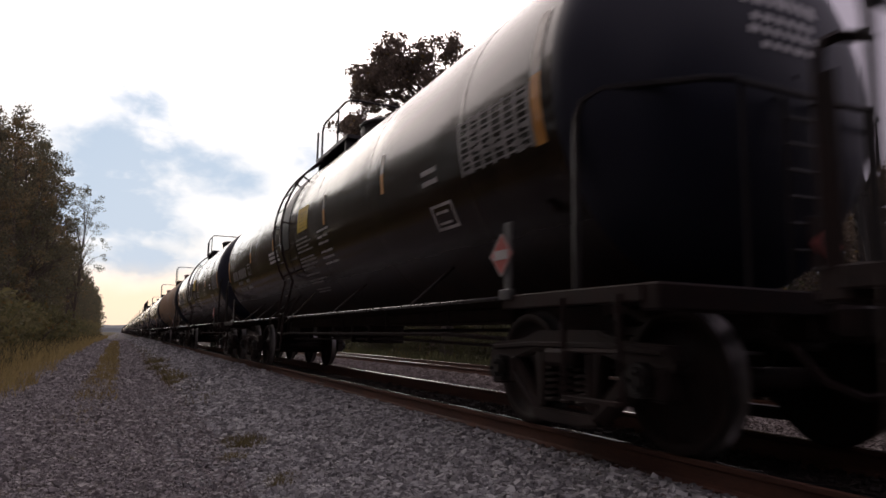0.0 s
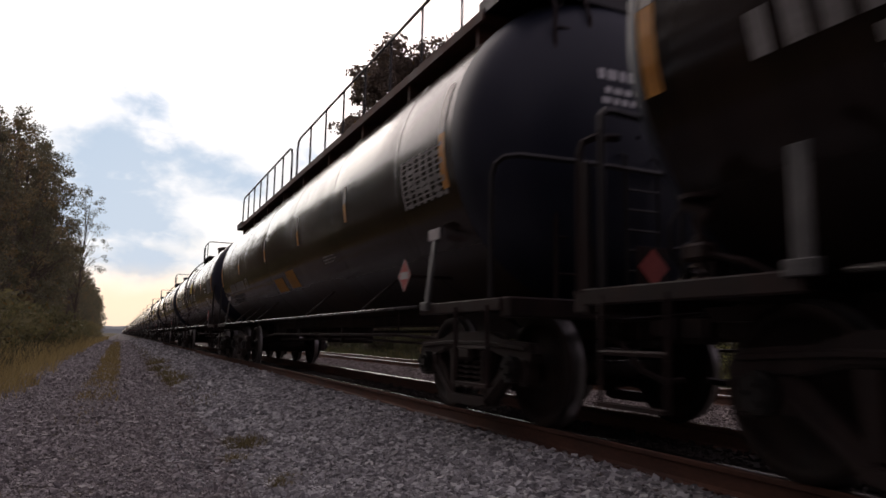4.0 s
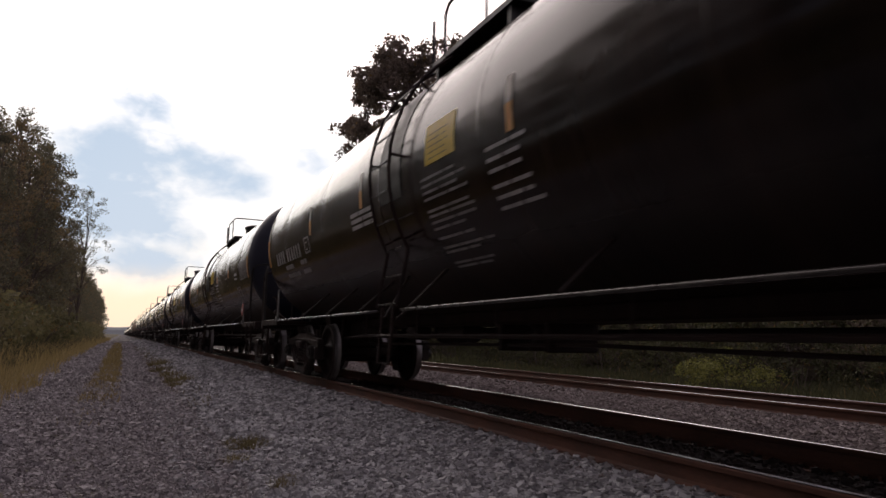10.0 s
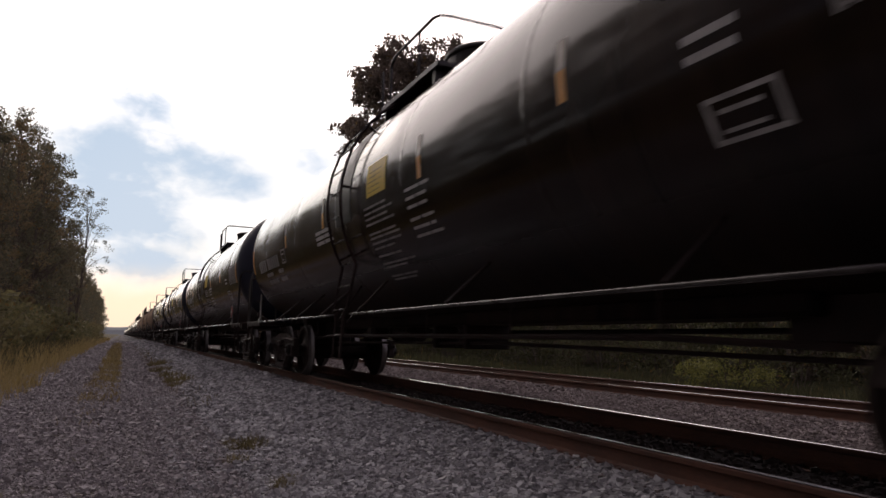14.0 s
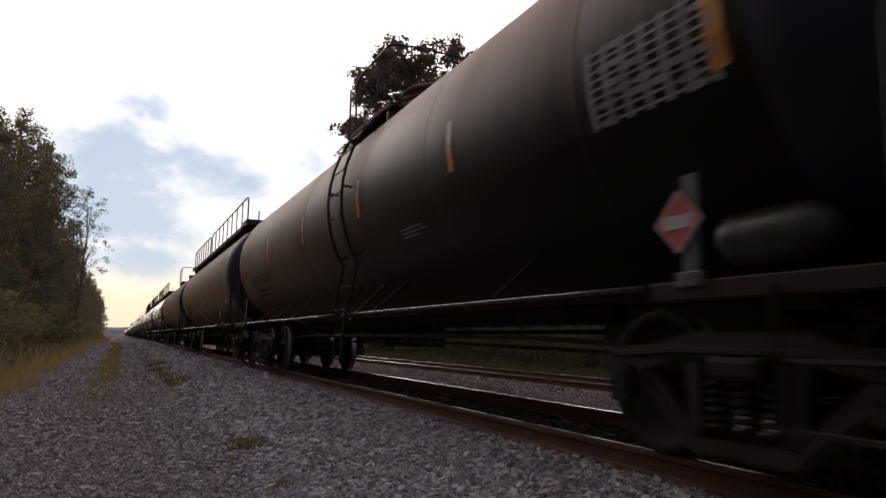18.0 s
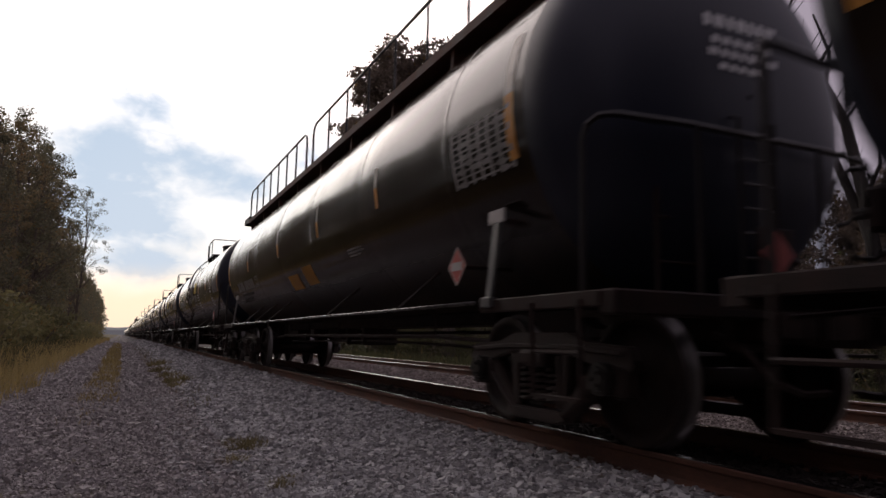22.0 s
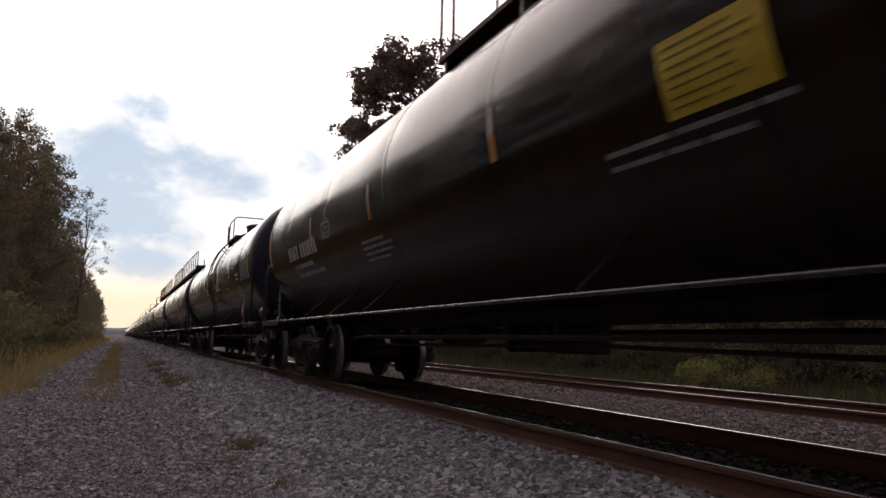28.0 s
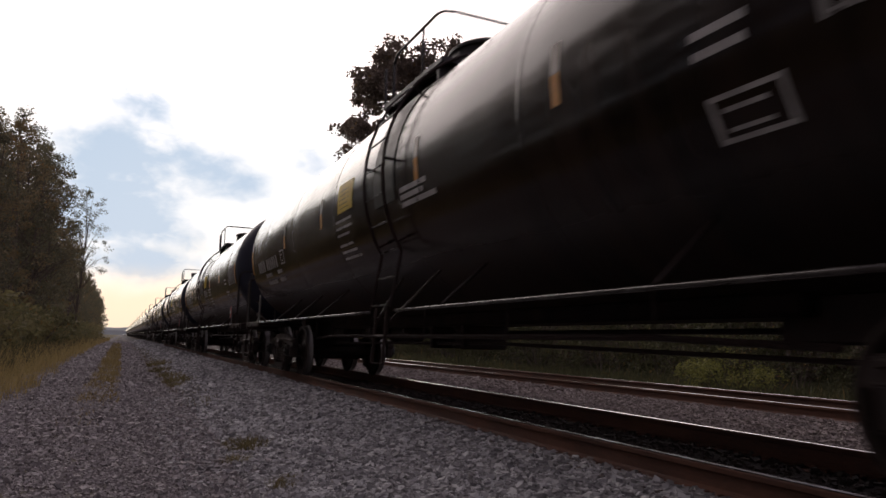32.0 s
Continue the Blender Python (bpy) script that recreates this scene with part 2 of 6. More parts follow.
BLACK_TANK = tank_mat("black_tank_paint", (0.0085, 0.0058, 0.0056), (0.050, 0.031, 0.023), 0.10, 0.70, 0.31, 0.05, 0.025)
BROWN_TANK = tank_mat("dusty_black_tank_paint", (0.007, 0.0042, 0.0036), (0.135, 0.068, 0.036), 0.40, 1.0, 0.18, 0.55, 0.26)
# blue of the mirrored dusk sky put into the heads' base colour
HEAD_SKY_TINT = tank_mat("tank_head_paint", (0.014, 0.017, 0.030), (0.034, 0.038, 0.058), 0.42, 0.5, 0.35)
STEEL_BLACK = mat("black_painted_steel", (0.0045, 0.0035, 0.0033), (0.017, 0.012, 0.010), 0.46, 0.0, 3.0, 40.0, 0.1)
PIPE_GLOSS = mat("worn_handrail_paint", (0.028, 0.025, 0.024), (0.08, 0.072, 0.066), 0.25, 0.3, 5.0, 60.0, 0.05)
UNDERFRAME = mat("grimy_black_underframe", (0.0105, 0.0060, 0.0054), (0.034, 0.0185, 0.0150), 0.62, 0.0, 5.0, 40.0, 0.2, spec=0.25)
PANEL_INK = mat("worn_panel_lettering", (0.10, 0.075, 0.015), (0.30, 0.21, 0.03), 0.6, 0.0, 5.0, 30.0, 0.05)
CAST = mat("oily_cast_steel", (0.012, 0.0080, 0.0070), (0.045, 0.029, 0.024), 0.60, 0.0, 6.0, 50.0, 0.35, spec=0.3)
WHEEL_STEEL = mat("dusty_wheel_steel", (0.009, 0.0058, 0.0050), (0.030, 0.0185, 0.0145), 0.65, 0.0, 6.0, 40.0, 0.2, spec=0.2)
TREAD = mat("polished_wheel_tread", (0.16, 0.15, 0.145), (0.24, 0.23, 0.22), 0.42, 1.0, 8.0, 80.0, 0.03)
RUSTY_WALK = mat("red_oxide_walkway", (0.045, 0.016, 0.012), (0.13, 0.055, 0.035), 0.7, 0.0, 4.0, 40.0, 0.2)
WHITE_INK = mat("weathered_white_lettering", (0.30, 0.29, 0.28), (0.62, 0.61, 0.59), 0.6, 0.0, 5.0, 30.0, 0.05)
BRIGHT_INK = mat("fresh_white_lettering", (0.55, 0.55, 0.55), (0.82, 0.82, 0.81), 0.55, 0.0, 5.0, 30.0, 0.05)
GREY_INK = mat("faded_grey_lettering", (0.156, 0.150, 0.143), (0.390, 0.377, 0.364), 0.65, 0.0, 5.0, 30.0, 0.05)
CHALK = mat("faint_chalk", (0.03, 0.028, 0.028), (0.09, 0.085, 0.083), 0.8, 0.0, 6.0, 30.0, 0.05)
ORANGE_TAPE = mat("orange_reflective_tape", (0.42, 0.17, 0.02), (0.70, 0.33, 0.05), 0.4, 0.0, 6.0, 40.0, 0.05)
PALE_TAPE = mat("faded_pale_tape", (0.22, 0.19, 0.15), (0.40, 0.35, 0.28), 0.35, 0.0, 6.0, 40.0, 0.05)
YELLOW_SIGN = mat("yellow_panel_paint", (0.55, 0.38, 0.02), (0.78, 0.58, 0.05), 0.5, 0.0, 3.0, 30.0, 0.05)
ORANGE_SIGN = mat("orange_panel_paint", (0.29, 0.125, 0.013), (0.43, 0.21, 0.03), 0.55, 0.0, 3.0, 30.0, 0.05)
RED_PLACARD = mat("red_hazard_placard", (0.36, 0.06, 0.05), (0.52, 0.11, 0.09), 0.45, 0.0, 6.0, 40.0, 0.04)
PLACARD_WHITE = mat("white_placard_band", (0.36, 0.34, 0.32), (0.58, 0.56, 0.54), 0.5, 0.0, 6.0, 40.0, 0.03)
RESERVOIR = mat("grey_air_reservoir", (0.05, 0.05, 0.05), (0.15, 0.145, 0.14), 0.40, 0.1, 4.0, 40.0, 0.08)
DULL_RESERVOIR = mat("dull_air_reservoir", (0.022, 0.021, 0.021), (0.07, 0.066, 0.062), 0.38, 0.0, 4.0, 40.0, 0.08)
RAIL_RUST = mat("rusty_rail", (0.055, 0.024, 0.015), (0.17, 0.078, 0.048), 0.75, 0.1, 5.0, 60.0, 0.35, stretch=(1, 0.3, 1))
RAIL_TOP = mat("polished_rail_head", (0.60, 0.58, 0.56), (0.82, 0.80, 0.78), 0.17, 1.0, 3.0, 50.0, 0.02, 0.07, stretch=(1, 0.15, 1))
TIE_WOOD = mat("creosoted_tie_wood", (0.025, 0.019, 0.015), (0.10, 0.080, 0.062), 0.85, 0.0, 6.0, 40.0, 0.6, per_piece=0.3, stretch=(0.4, 3, 3))
# bark tones darkened so the dead tree reads as backlit against the sky
DEAD_WOOD = mat("weathered_dead_wood", (0.012, 0.010, 0.009), (0.045, 0.038, 0.032), 0.9, 0.0, 4.0, 30.0, 0.8, stretch=(2, 2, 0.4))
BARK = mat("grey_brown_bark", (0.045, 0.035, 0.028), (0.16, 0.13, 0.105), 0.9, 0.0, 4.0, 30.0, 0.8, stretch=(2, 2, 0.4))
LEAF_WOOD = leaf_mat("oak_and_maple_leaves", (0.084, 0.081, 0.054), (0.240, 0.226, 0.142), 0.04, 0.45)
LEAF_DARK = leaf_mat("dark_maple_leaves", (0.105, 0.084, 0.068), (0.24, 0.190, 0.148), 0.03)
LEAF_SHRUB = leaf_mat("shrub_leaves", (0.105, 0.100, 0.052), (0.29, 0.27, 0.13), 0.04, 0.3)
LEAF_BRIGHT = leaf_mat("yellow_green_shrub_leaves", (0.150, 0.160, 0.040), (0.33, 0.32, 0.10))
GRASS_DRY = leaf_mat("dry_yellow_grass", (0.21, 0.162, 0.078), (0.48, 0.375, 0.17))
GRASS_OLIVE = leaf_mat("olive_green_grass", (0.085, 0.078, 0.045), (0.21, 0.185, 0.10))
GRASS_TUFT = leaf_mat("olive_tuft_grass", (0.125, 0.105, 0.055), (0.30, 0.245, 0.12))
# leaf tones kept darker, the shade beyond the tracks put into them
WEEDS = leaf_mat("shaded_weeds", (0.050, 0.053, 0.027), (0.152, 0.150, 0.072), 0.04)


def stone_mat(name, dark, light, rough=0.85):
    m = bpy.data.materials.new(name)
    m.use_nodes = True
    nd, ln = m.node_tree.nodes, m.node_tree.links
    bs = nd["Principled BSDF"]
    ge, tc, ns = nd.new("ShaderNodeNewGeometry"), nd.new("ShaderNodeTexCoord"), nd.new("ShaderNodeTexNoise")
    ln.new(tc.outputs["Object"], ns.inputs["Vector"])
    ns.inputs["Scale"].default_value, ns.inputs["Detail"].default_value = 60.0, 3.0
    ad = nd.new("ShaderNodeMath")
    ad.operation = "MULTIPLY_ADD"
    ln.new(ns.outputs[0], ad.inputs[0])
    ad.inputs[1].default_value = 0.35
    ln.new(ge.outputs["Random Per Island"], ad.inputs[2])
    cr = nd.new("ShaderNodeValToRGB")
    e = cr.color_ramp.elements
    e[0].position, e[0].color = 0.1, (*dark, 1)
    e[1].position, e[1].color = 1.25, (*light, 1)
    mid = cr.color_ramp.elements.new(0.65)
    mid.color = tuple((a * 0.6 + b * 0.4) * k for a, b, k in zip(dark, light, (1.02, 0.99, 1.0))) + (1,)
    ln.new(ad.outputs[0], cr.inputs[0])
    ln.new(cr.outputs[0], bs.inputs["Base Color"])
    bs.inputs["Roughness"].default_value = rough
    bs.inputs["Specular IOR Level"].default_value = 0.2
    bp = nd.new("ShaderNodeBump")
    bp.inputs["Strength"].default_value, bp.inputs["Distance"].default_value = 0.5, 0.01
    ln.new(ns.outputs[0], bp.inputs["Height"])
    ln.new(bp.outputs[0], bs.inputs["Normal"])
    return m


BALLAST = stone_mat("granite_ballast", (0.150, 0.150, 0.150), (0.555, 0.555, 0.550))
ROAD_STONE = stone_mat("road_gravel", (0.176, 0.166, 0.164), (0.436, 0.410, 0.402))
DUSTY_BALLAST = stone_mat("brown_dusted_ballast", (0.098, 0.083, 0.075), (0.290, 0.252, 0.230))
# oily ballast made near-black, the shade under the train put into it
SOILED_SHADED = stone_mat("oil_soiled_ballast", (0.016, 0.012, 0.010), (0.050, 0.039, 0.033))


def ground_mat():
    """One sheet: packed gravel on the service road, coarse stone under the tracks, soil and grass litter away from them."""
    m = bpy.data.materials.new("lineside_ground")
    m.use_nodes = True
    nd, ln = m.node_tree.nodes, m.node_tree.links
    bs = nd["Principled BSDF"]
    tc, sep = nd.new("ShaderNodeTexCoord"), nd.new("ShaderNodeSeparateXYZ")
    P = tc.outputs["Object"]
    ln.new(P, sep.inputs[0])

    def tex(kind, scale, detail=3.0):
        n = nd.new(kind)
        ln.new(P, n.inputs["Vector"])
        n.inputs["Scale"].default_value = scale
        if kind == "ShaderNodeTexNoise":
            n.inputs["Detail"].default_value = detail
        return n

    def mth(op, a, b, c=None):
        n = nd.new("ShaderNodeMath")
        n.operation = op
        for i, v in enumerate((a, b, c)):
            if v is None:
                continue
            if isinstance(v, (int, float)):
                n.inputs[i].default_value = v
            else:
                ln.new(v, n.inputs[i])
        return n.outputs[0]

    def step(v, lo, hi):
        n = nd.new("ShaderNodeMapRange")
        n.interpolation_type = "SMOOTHSTEP"
        ln.new(v, n.inputs[0])
        n.inputs[1].default_value, n.inputs[2].default_value = lo, hi
        return n.outputs[0]

    def mix(f, a, b):
        n = nd.new("ShaderNodeMix")
        n.data_type = "RGBA"
        ln.new(f, n.inputs[0])
        for i, v in ((6, a), (7, b)):
            if isinstance(v, tuple):
                n.inputs[i].default_value = (*v, 1)
            else:
                ln.new(v, n.inputs[i])
        return n.outputs[2]

    big, mid, fine = tex("ShaderNodeTexNoise", 0.35), tex("ShaderNodeTexNoise", 2.3), tex("ShaderNodeTexNoise", 45.0)
    v1, v2 = tex("ShaderNodeTexVoronoi", 34.0), tex("ShaderNodeTexVoronoi", 19.0)
    grain = mth("MULTIPLY_ADD", fine.outputs[0], 0.5, mth("MULTIPLY", big.outputs[0], 0.5))
    sv1 = nd.new("ShaderNodeSeparateColor")
    ln.new(v1.outputs["Color"], sv1.inputs[0])
    sv2 = nd.new("ShaderNodeSeparateColor")
    ln.new(v2.outputs["Color"], sv2.inputs[0])
    road = mix(mth("MULTIPLY_ADD", sv1.outputs[0], 0.5, mth("MULTIPLY", grain, 0.5)), (0.075, 0.069, 0.066), (0.250, 0.230, 0.222))
    ball = mix(sv2.outputs[0], (0.060, 0.057, 0.056), (0.230, 0.220, 0.214))
    soil = mix(grain, (0.06, 0.050, 0.030), (0.17, 0.140, 0.070))
    x = mth("MULTIPLY_ADD", mth("SUBTRACT", mth("MULTIPLY_ADD", big.outputs[0], 0.6, mth("MULTIPLY", mid.outputs[0], 0.4)), 0.5), 2.2, sep.outputs[0])
    col = mix(step(x, -2.6, -2.0), soil, road)
    col = mix(mth("MULTIPLY", mth("MULTIPLY", step(x, -0.95, -0.6), step(x, -0.05, -0.4)), 0.55), col, soil)
    col = mix(step(x, 1.1, 1.6), col, ball)
    dusty = mix(sv2.outputs[0], (0.055, 0.046, 0.041), (0.165, 0.143, 0.131))
    col = mix(step(sep.outputs[0], 4.85, 5.05), col, dusty)
    col = mix(mth("MULTIPLY", step(sep.outputs[0], 2.95, 3.15), step(sep.outputs[0], 3.5, 3.4)), col, dusty)
    for c in (XC, XT2):       # grease and brake dust between the rails, with shade painted into the tone
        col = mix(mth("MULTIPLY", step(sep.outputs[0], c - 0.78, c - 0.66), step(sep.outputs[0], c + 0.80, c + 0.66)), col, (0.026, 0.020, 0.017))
    col = mix(step(x, 12.4, 13.4), col, (0.05, 0.05, 0.022))
    ln.new(col, bs.inputs["Base Color"])
    bs.inputs["Roughness"].default_value = 0.9
    bs.inputs["Specular IOR Level"].default_value = 0.1
    bp = nd.new("ShaderNodeBump")
    bp.inputs["Strength"].default_value, bp.inputs["Distance"].default_value = 0.7, 0.03
    hgt = mth("SUBTRACT", mth("MULTIPLY", fine.outputs[0], 0.5), mth("ADD", v1.outputs["Distance"], mth("MULTIPLY", v2.outputs["Distance"], 0.6)))
    ln.new(hgt, bp.inputs["Height"])
    ln.new(bp.outputs[0], bs.inputs["Normal"])
    return m


GROUND = ground_mat()
# blue-grey of the distance haze put into the ridge's colour
RIDGE = mat("hazy_wooded_ridge", (0.15, 0.17, 0.175), (0.20, 0.22, 0.225), 1.0, 0.0, 0.02, 0.2, 0.0)

# ---- mesh tools ----


def part(name, bm, material, parent=None, label="", smooth=False):
    """Links a bmesh as one mesh object, under a thing or a part."""
    me = bpy.data.meshes.new(name)
    if smooth:
        for f in bm.faces:
            f.smooth = True
    bm.to_mesh(me)
    bm.free()
    me.materials.append(material)
    ob = new(name, me)
    ob.parent = parent
    return tagged(ob, label)


def shared(name, me, parent, m=None, label=""):
    ob = new(name, me)
    ob.parent = parent
    if m is not None:
        ob.matrix_basis = m
    return tagged(ob, label)


def arrays(name, verts, faces, material, smooth=False):
    """A mesh from numpy arrays, for what is too many to count."""
    me = bpy.data.meshes.new(name)
    me.from_pydata(verts, [], faces)
    if smooth:
        me.shade_smooth()
    me.materials.append(material)
    return me


def box(bm, x0, x1, y0, y1, z0, z1, bevel=0.0):
    r = bmesh.ops.create_cube(bm, size=1.0, matrix=Matrix.Translation(((x0 + x1) / 2, (y0 + y1) / 2, (z0 + z1) / 2)) @ Matrix.Diagonal((x1 - x0, y1 - y0, z1 - z0, 1)))
    if bevel:
        es = {e for v in r["verts"] for e in v.link_edges}
        bmesh.ops.bevel(bm, geom=list(es), offset=bevel, segments=1, affect="EDGES")
    return bm


def rod(bm, a, b, r, n=8, r2=None):
    a, b = Vector(a), Vector(b)
    d = b - a
    m = Matrix.Translation((a + b) / 2) @ d.to_track_quat("Z", "Y").to_matrix().to_4x4()
    bmesh.ops.create_cone(bm, cap_ends=True, segments=n, radius1=r, radius2=r if r2 is None else r2, depth=d.length, matrix=m)
    return bm


def tube(bm, pts, r, n=6):
    """A bent pipe along points."""
    pts = [Vector(p) for p in pts]
    rings = []
    side = None
    for i, p in enumerate(pts):
        d = (pts[min(i + 1, len(pts) - 1)] - pts[max(i - 1, 0)]).normalized()
        if side is None:
            side = d.orthogonal().normalized()
        side = (side - d * side.dot(d)).normalized()
        up = d.cross(side)
        rings.append([bm.verts.new(p + (side * math.cos(2 * math.pi * k / n) + up * math.sin(2 * math.pi * k / n)) * r) for k in range(n)])
    for a, b in zip(rings, rings[1:]):
        for k in range(n):
            bm.faces.new((a[k], a[(k + 1) % n], b[(k + 1) % n], b[k]))
    bm.faces.new(rings[0][::-1])
    bm.faces.new(rings[-1])
    return bm


def lathe(bm, profile, axis="y", n=32, centre=(0, 0, 0)):
    """Turns (radius, along) pairs round an axis."""
    rings = []
    for r, s in profile:
        ring = []
        for k in range(n):
            a = 2 * math.pi * k / n
            c, w = r * math.cos(a), r * math.sin(a)
            v = {"y": (c, s, w), "x": (s, c, w), "z": (c, w, s)}[axis]
            ring.append(bm.verts.new(Vector(v) + Vector(centre)))
        rings.append(ring)
    for a, b in zip(rings, rings[1:]):
        for k in range(n):
            bm.faces.new((a[k], a[(k + 1) % n], b[(k + 1) % n], b[k]))
    return bm


def prism(bm, outline, x0, x1):
    """An outline in y and z, extruded from x0 to x1."""
    a = [bm.verts.new((x0, y, z)) for y, z in outline]
    b = [bm.verts.new((x1, y, z)) for y, z in outline]
    n = len(outline)
    bm.faces.new(a)
    bm.faces.new(b[::-1])
    for i in range(n):
        bm.faces.new((a[i], b[i], b[(i + 1) % n], a[(i + 1) % n]))
    return bm


def B():
    return bmesh.new()


# ---- ground ----
PROFILE = [(-1600, 6.0), (-300, 3.0), (-60, 0.6), (-12, 0.25), (-6, 0.15), (-3.2, 0.06), (-2.2, 0.02), (-1.6, -0.02), (-1.1, -0.03), (-0.75, 0.03), (-0.3, 0.03),
           (0.1, -0.02), (0.7, -0.02), (1.15, 0.0), (1.5, 0.04), (2.2, 0.17), (2.8, 0.28), (3.1, 0.315), (3.6, 0.315), (4.7, 0.315), (5.2, 0.315), (5.9, 0.27), (6.8, 0.16),
           (8.0, 0.185), (8.7, 0.215), (9.5, 0.215), (10.2, 0.215), (10.8, 0.215), (11.4, 0.17), (12.4, -0.05), (13.4, -0.12), (15.5, -0.05), (20, 0.1), (60, 0.6), (300, 2.0), (1600, 5.0)]
PX = np.array([q[0] for q in PROFILE])
PZ = np.array([q[1] for q in PROFILE])


def ground_z(x):
    return np.interp(x, PX, PZ)


def build_ground():
    ys = np.concatenate([np.linspace(-900, -12, 12), np.arange(-10, 40, 0.5), np.linspace(42, 120, 40), np.geomspace(130, 3500, 26)])
    xs = np.unique(np.concatenate([PX, np.arange(-3, 12, 0.25)]))
    rng = np.random.default_rng(3)
    gx, gy = np.meshgrid(xs, ys)
    gz = ground_z(gx) + rng.normal(0, 0.008, gx.shape) * ((gx > -4) & (gx < 12))
    nx, ny = len(xs), len(ys)
    verts = np.stack([gx, gy, gz], -1).reshape(-1, 3)
    i = (np.arange(ny - 1)[:, None] * nx + np.arange(nx - 1)[None]).reshape(-1)
    faces = np.stack([i, i + 1, i + nx + 1, i + nx], -1)
    ob = new("ground", arrays("ground", verts.tolist(), faces.tolist(), GROUND, True))
    tagged(ob, "gravel service road, grey ballast bed and dry grass verge", "ground", kind="structure")


build_ground()


def scatter_stones(name, regions, material, label, seed, category="gravel"):
    """Angular stones: jittered cubes, thrown down flat side first. regions: x0, x1, y0, y1, stones per square metre, size."""
    rng = np.random.default_rng(seed)
    base = np.array([[x, y, z] for x in (-1, 1) for y in (-1, 1) for z in (-1, 1)], float)
    quads = np.array([[0, 1, 3, 2], [4, 6, 7, 5], [0, 4, 5, 1], [2, 3, 7, 6], [0, 2, 6, 4], [1, 5, 7, 3]])
    V, F, count = [], [], 0
    for x0, x1, y0, y1, dens, size in regions:
        n = int((x1 - x0) * (y1 - y0) * dens)
        c = np.stack([rng.uniform(x0, x1, n), rng.uniform(y0, y1, n)], -1)
        s = size * np.clip(rng.lognormal(-0.04, 0.36, (n, 1)), 0.4, 1.75) * rng.uniform(0.7, 1.15, (n, 3)) * np.array([1, 1, 0.85])
        v = base[None] * (0.5 + rng.uniform(-0.22, 0.22, (n, 8, 3))) * s[:, None]
        q = rng.normal(size=(n, 4)) * np.array([1.6, 0.3, 0.3, 1.6])
        q /= np.linalg.norm(q, axis=1, keepdims=True)
        w, a, b, d = q.T
        R = np.stack([1 - 2 * (b * b + d * d), 2 * (a * b - d * w), 2 * (a * d + b * w), 2 * (a * b + d * w), 1 - 2 * (a * a + d * d), 2 * (b * d - a * w),
                      2 * (a * d - b * w), 2 * (b * d + a * w), 1 - 2 * (a * a + b * b)], -1).reshape(n, 3, 3)
        v = np.einsum("nij,nkj->nki", R, v)
        z = ground_z(c[:, 0]) + size * rng.uniform(-0.15, 0.45, n)
        v += np.concatenate([c, z[:, None]], 1)[:, None]
        V.append(v.reshape(-1, 3))
        F.append((quads[None] + (np.arange(n) * 8)[:, None, None] + count).reshape(-1, 4))
        count += n * 8
    ob = new(name, arrays(name, np.concatenate(V).tolist(), np.concatenate(F).tolist(), material))
    return tagged(ob, label, category, kind="stuff")


scatter_stones("ballast_stones", [(0.5, 1.1, 2.5, 15.0, 260, 0.028), (1.05, 3.28, 2.2, 8.0, 2600, 0.033), (1.15, 3.28, 8.0, 15.0, 1300, 0.040), (1.25, 3.28, 15.0, 34.0, 300, 0.058), (1.3, 3.28, 34.0, 60.0, 90, 0.085), (1.3, 3.28, 60.0, 120.0, 26, 0.15)], BALLAST, "loose grey angular granite ballast along the tracks", 11, "ballast")
scatter_stones("dusty_ballast", [(5.0, 9.0, -2.0, 12.0, 1300, 0.032), (5.0, 9.0, 12.0, 32.0, 300, 0.048), (3.0, 3.34, 1.5, 14.0, 500, 0.028), (10.7, 12.4, 0.0, 14.0, 260, 0.042)], DUSTY_BALLAST,
               "brown-dusted ballast between the two tracks", 14, "ballast")
scatter_stones("soiled_ballast", [(3.46, 4.81, 0.0, 14.0, 260, 0.032), (9.15, 10.5, 0.0, 14.0, 160, 0.04)], SOILED_SHADED, "dark greasy ballast between the rails, shade painted into its tone", 13, "ballast")
scatter_stones("road_gravel", [(1.2, 1.8, 3.5, 14.0, 500, 0.02), (-2.3, 1.3, 3.5, 9.0, 1500, 0.019), (-2.3, 1.3, 9.0, 18.0, 420, 0.032), (-1.2, 1.4, 3.5, 14.0, 150, 0.031), (-2.3, 1.5, 18.0, 34.0, 150, 0.045), (-2.2, 1.5, 34.0, 60.0, 42, 0.075), (-2.2, 1.5, 60.0, 120.0, 12, 0.13)], ROAD_STONE,
               "fine grey gravel on the service road", 12)


# ---- tracks ----
RAIL_SECTION = [(-0.070, -0.185), (0.070, -0.185), (0.070, -0.173), (0.020, -0.155), (0.010, -0.140), (0.009, -0.055), (0.034, -0.040), (0.036, -0.014), (0.030, -0.004), (0.017, -0.0012),
                (-0.017, -0.0012), (-0.030, -0.004), (-0.036, -0.014), (-0.034, -0.040), (-0.009, -0.055), (-0.010, -0.140), (-0.020, -0.155), (-0.070, -0.173)]
HEAD_SECTION = [(-0.031, -0.0036), (0.031, -0.0036), (0.024, 0.0), (-0.024, 0.0)]


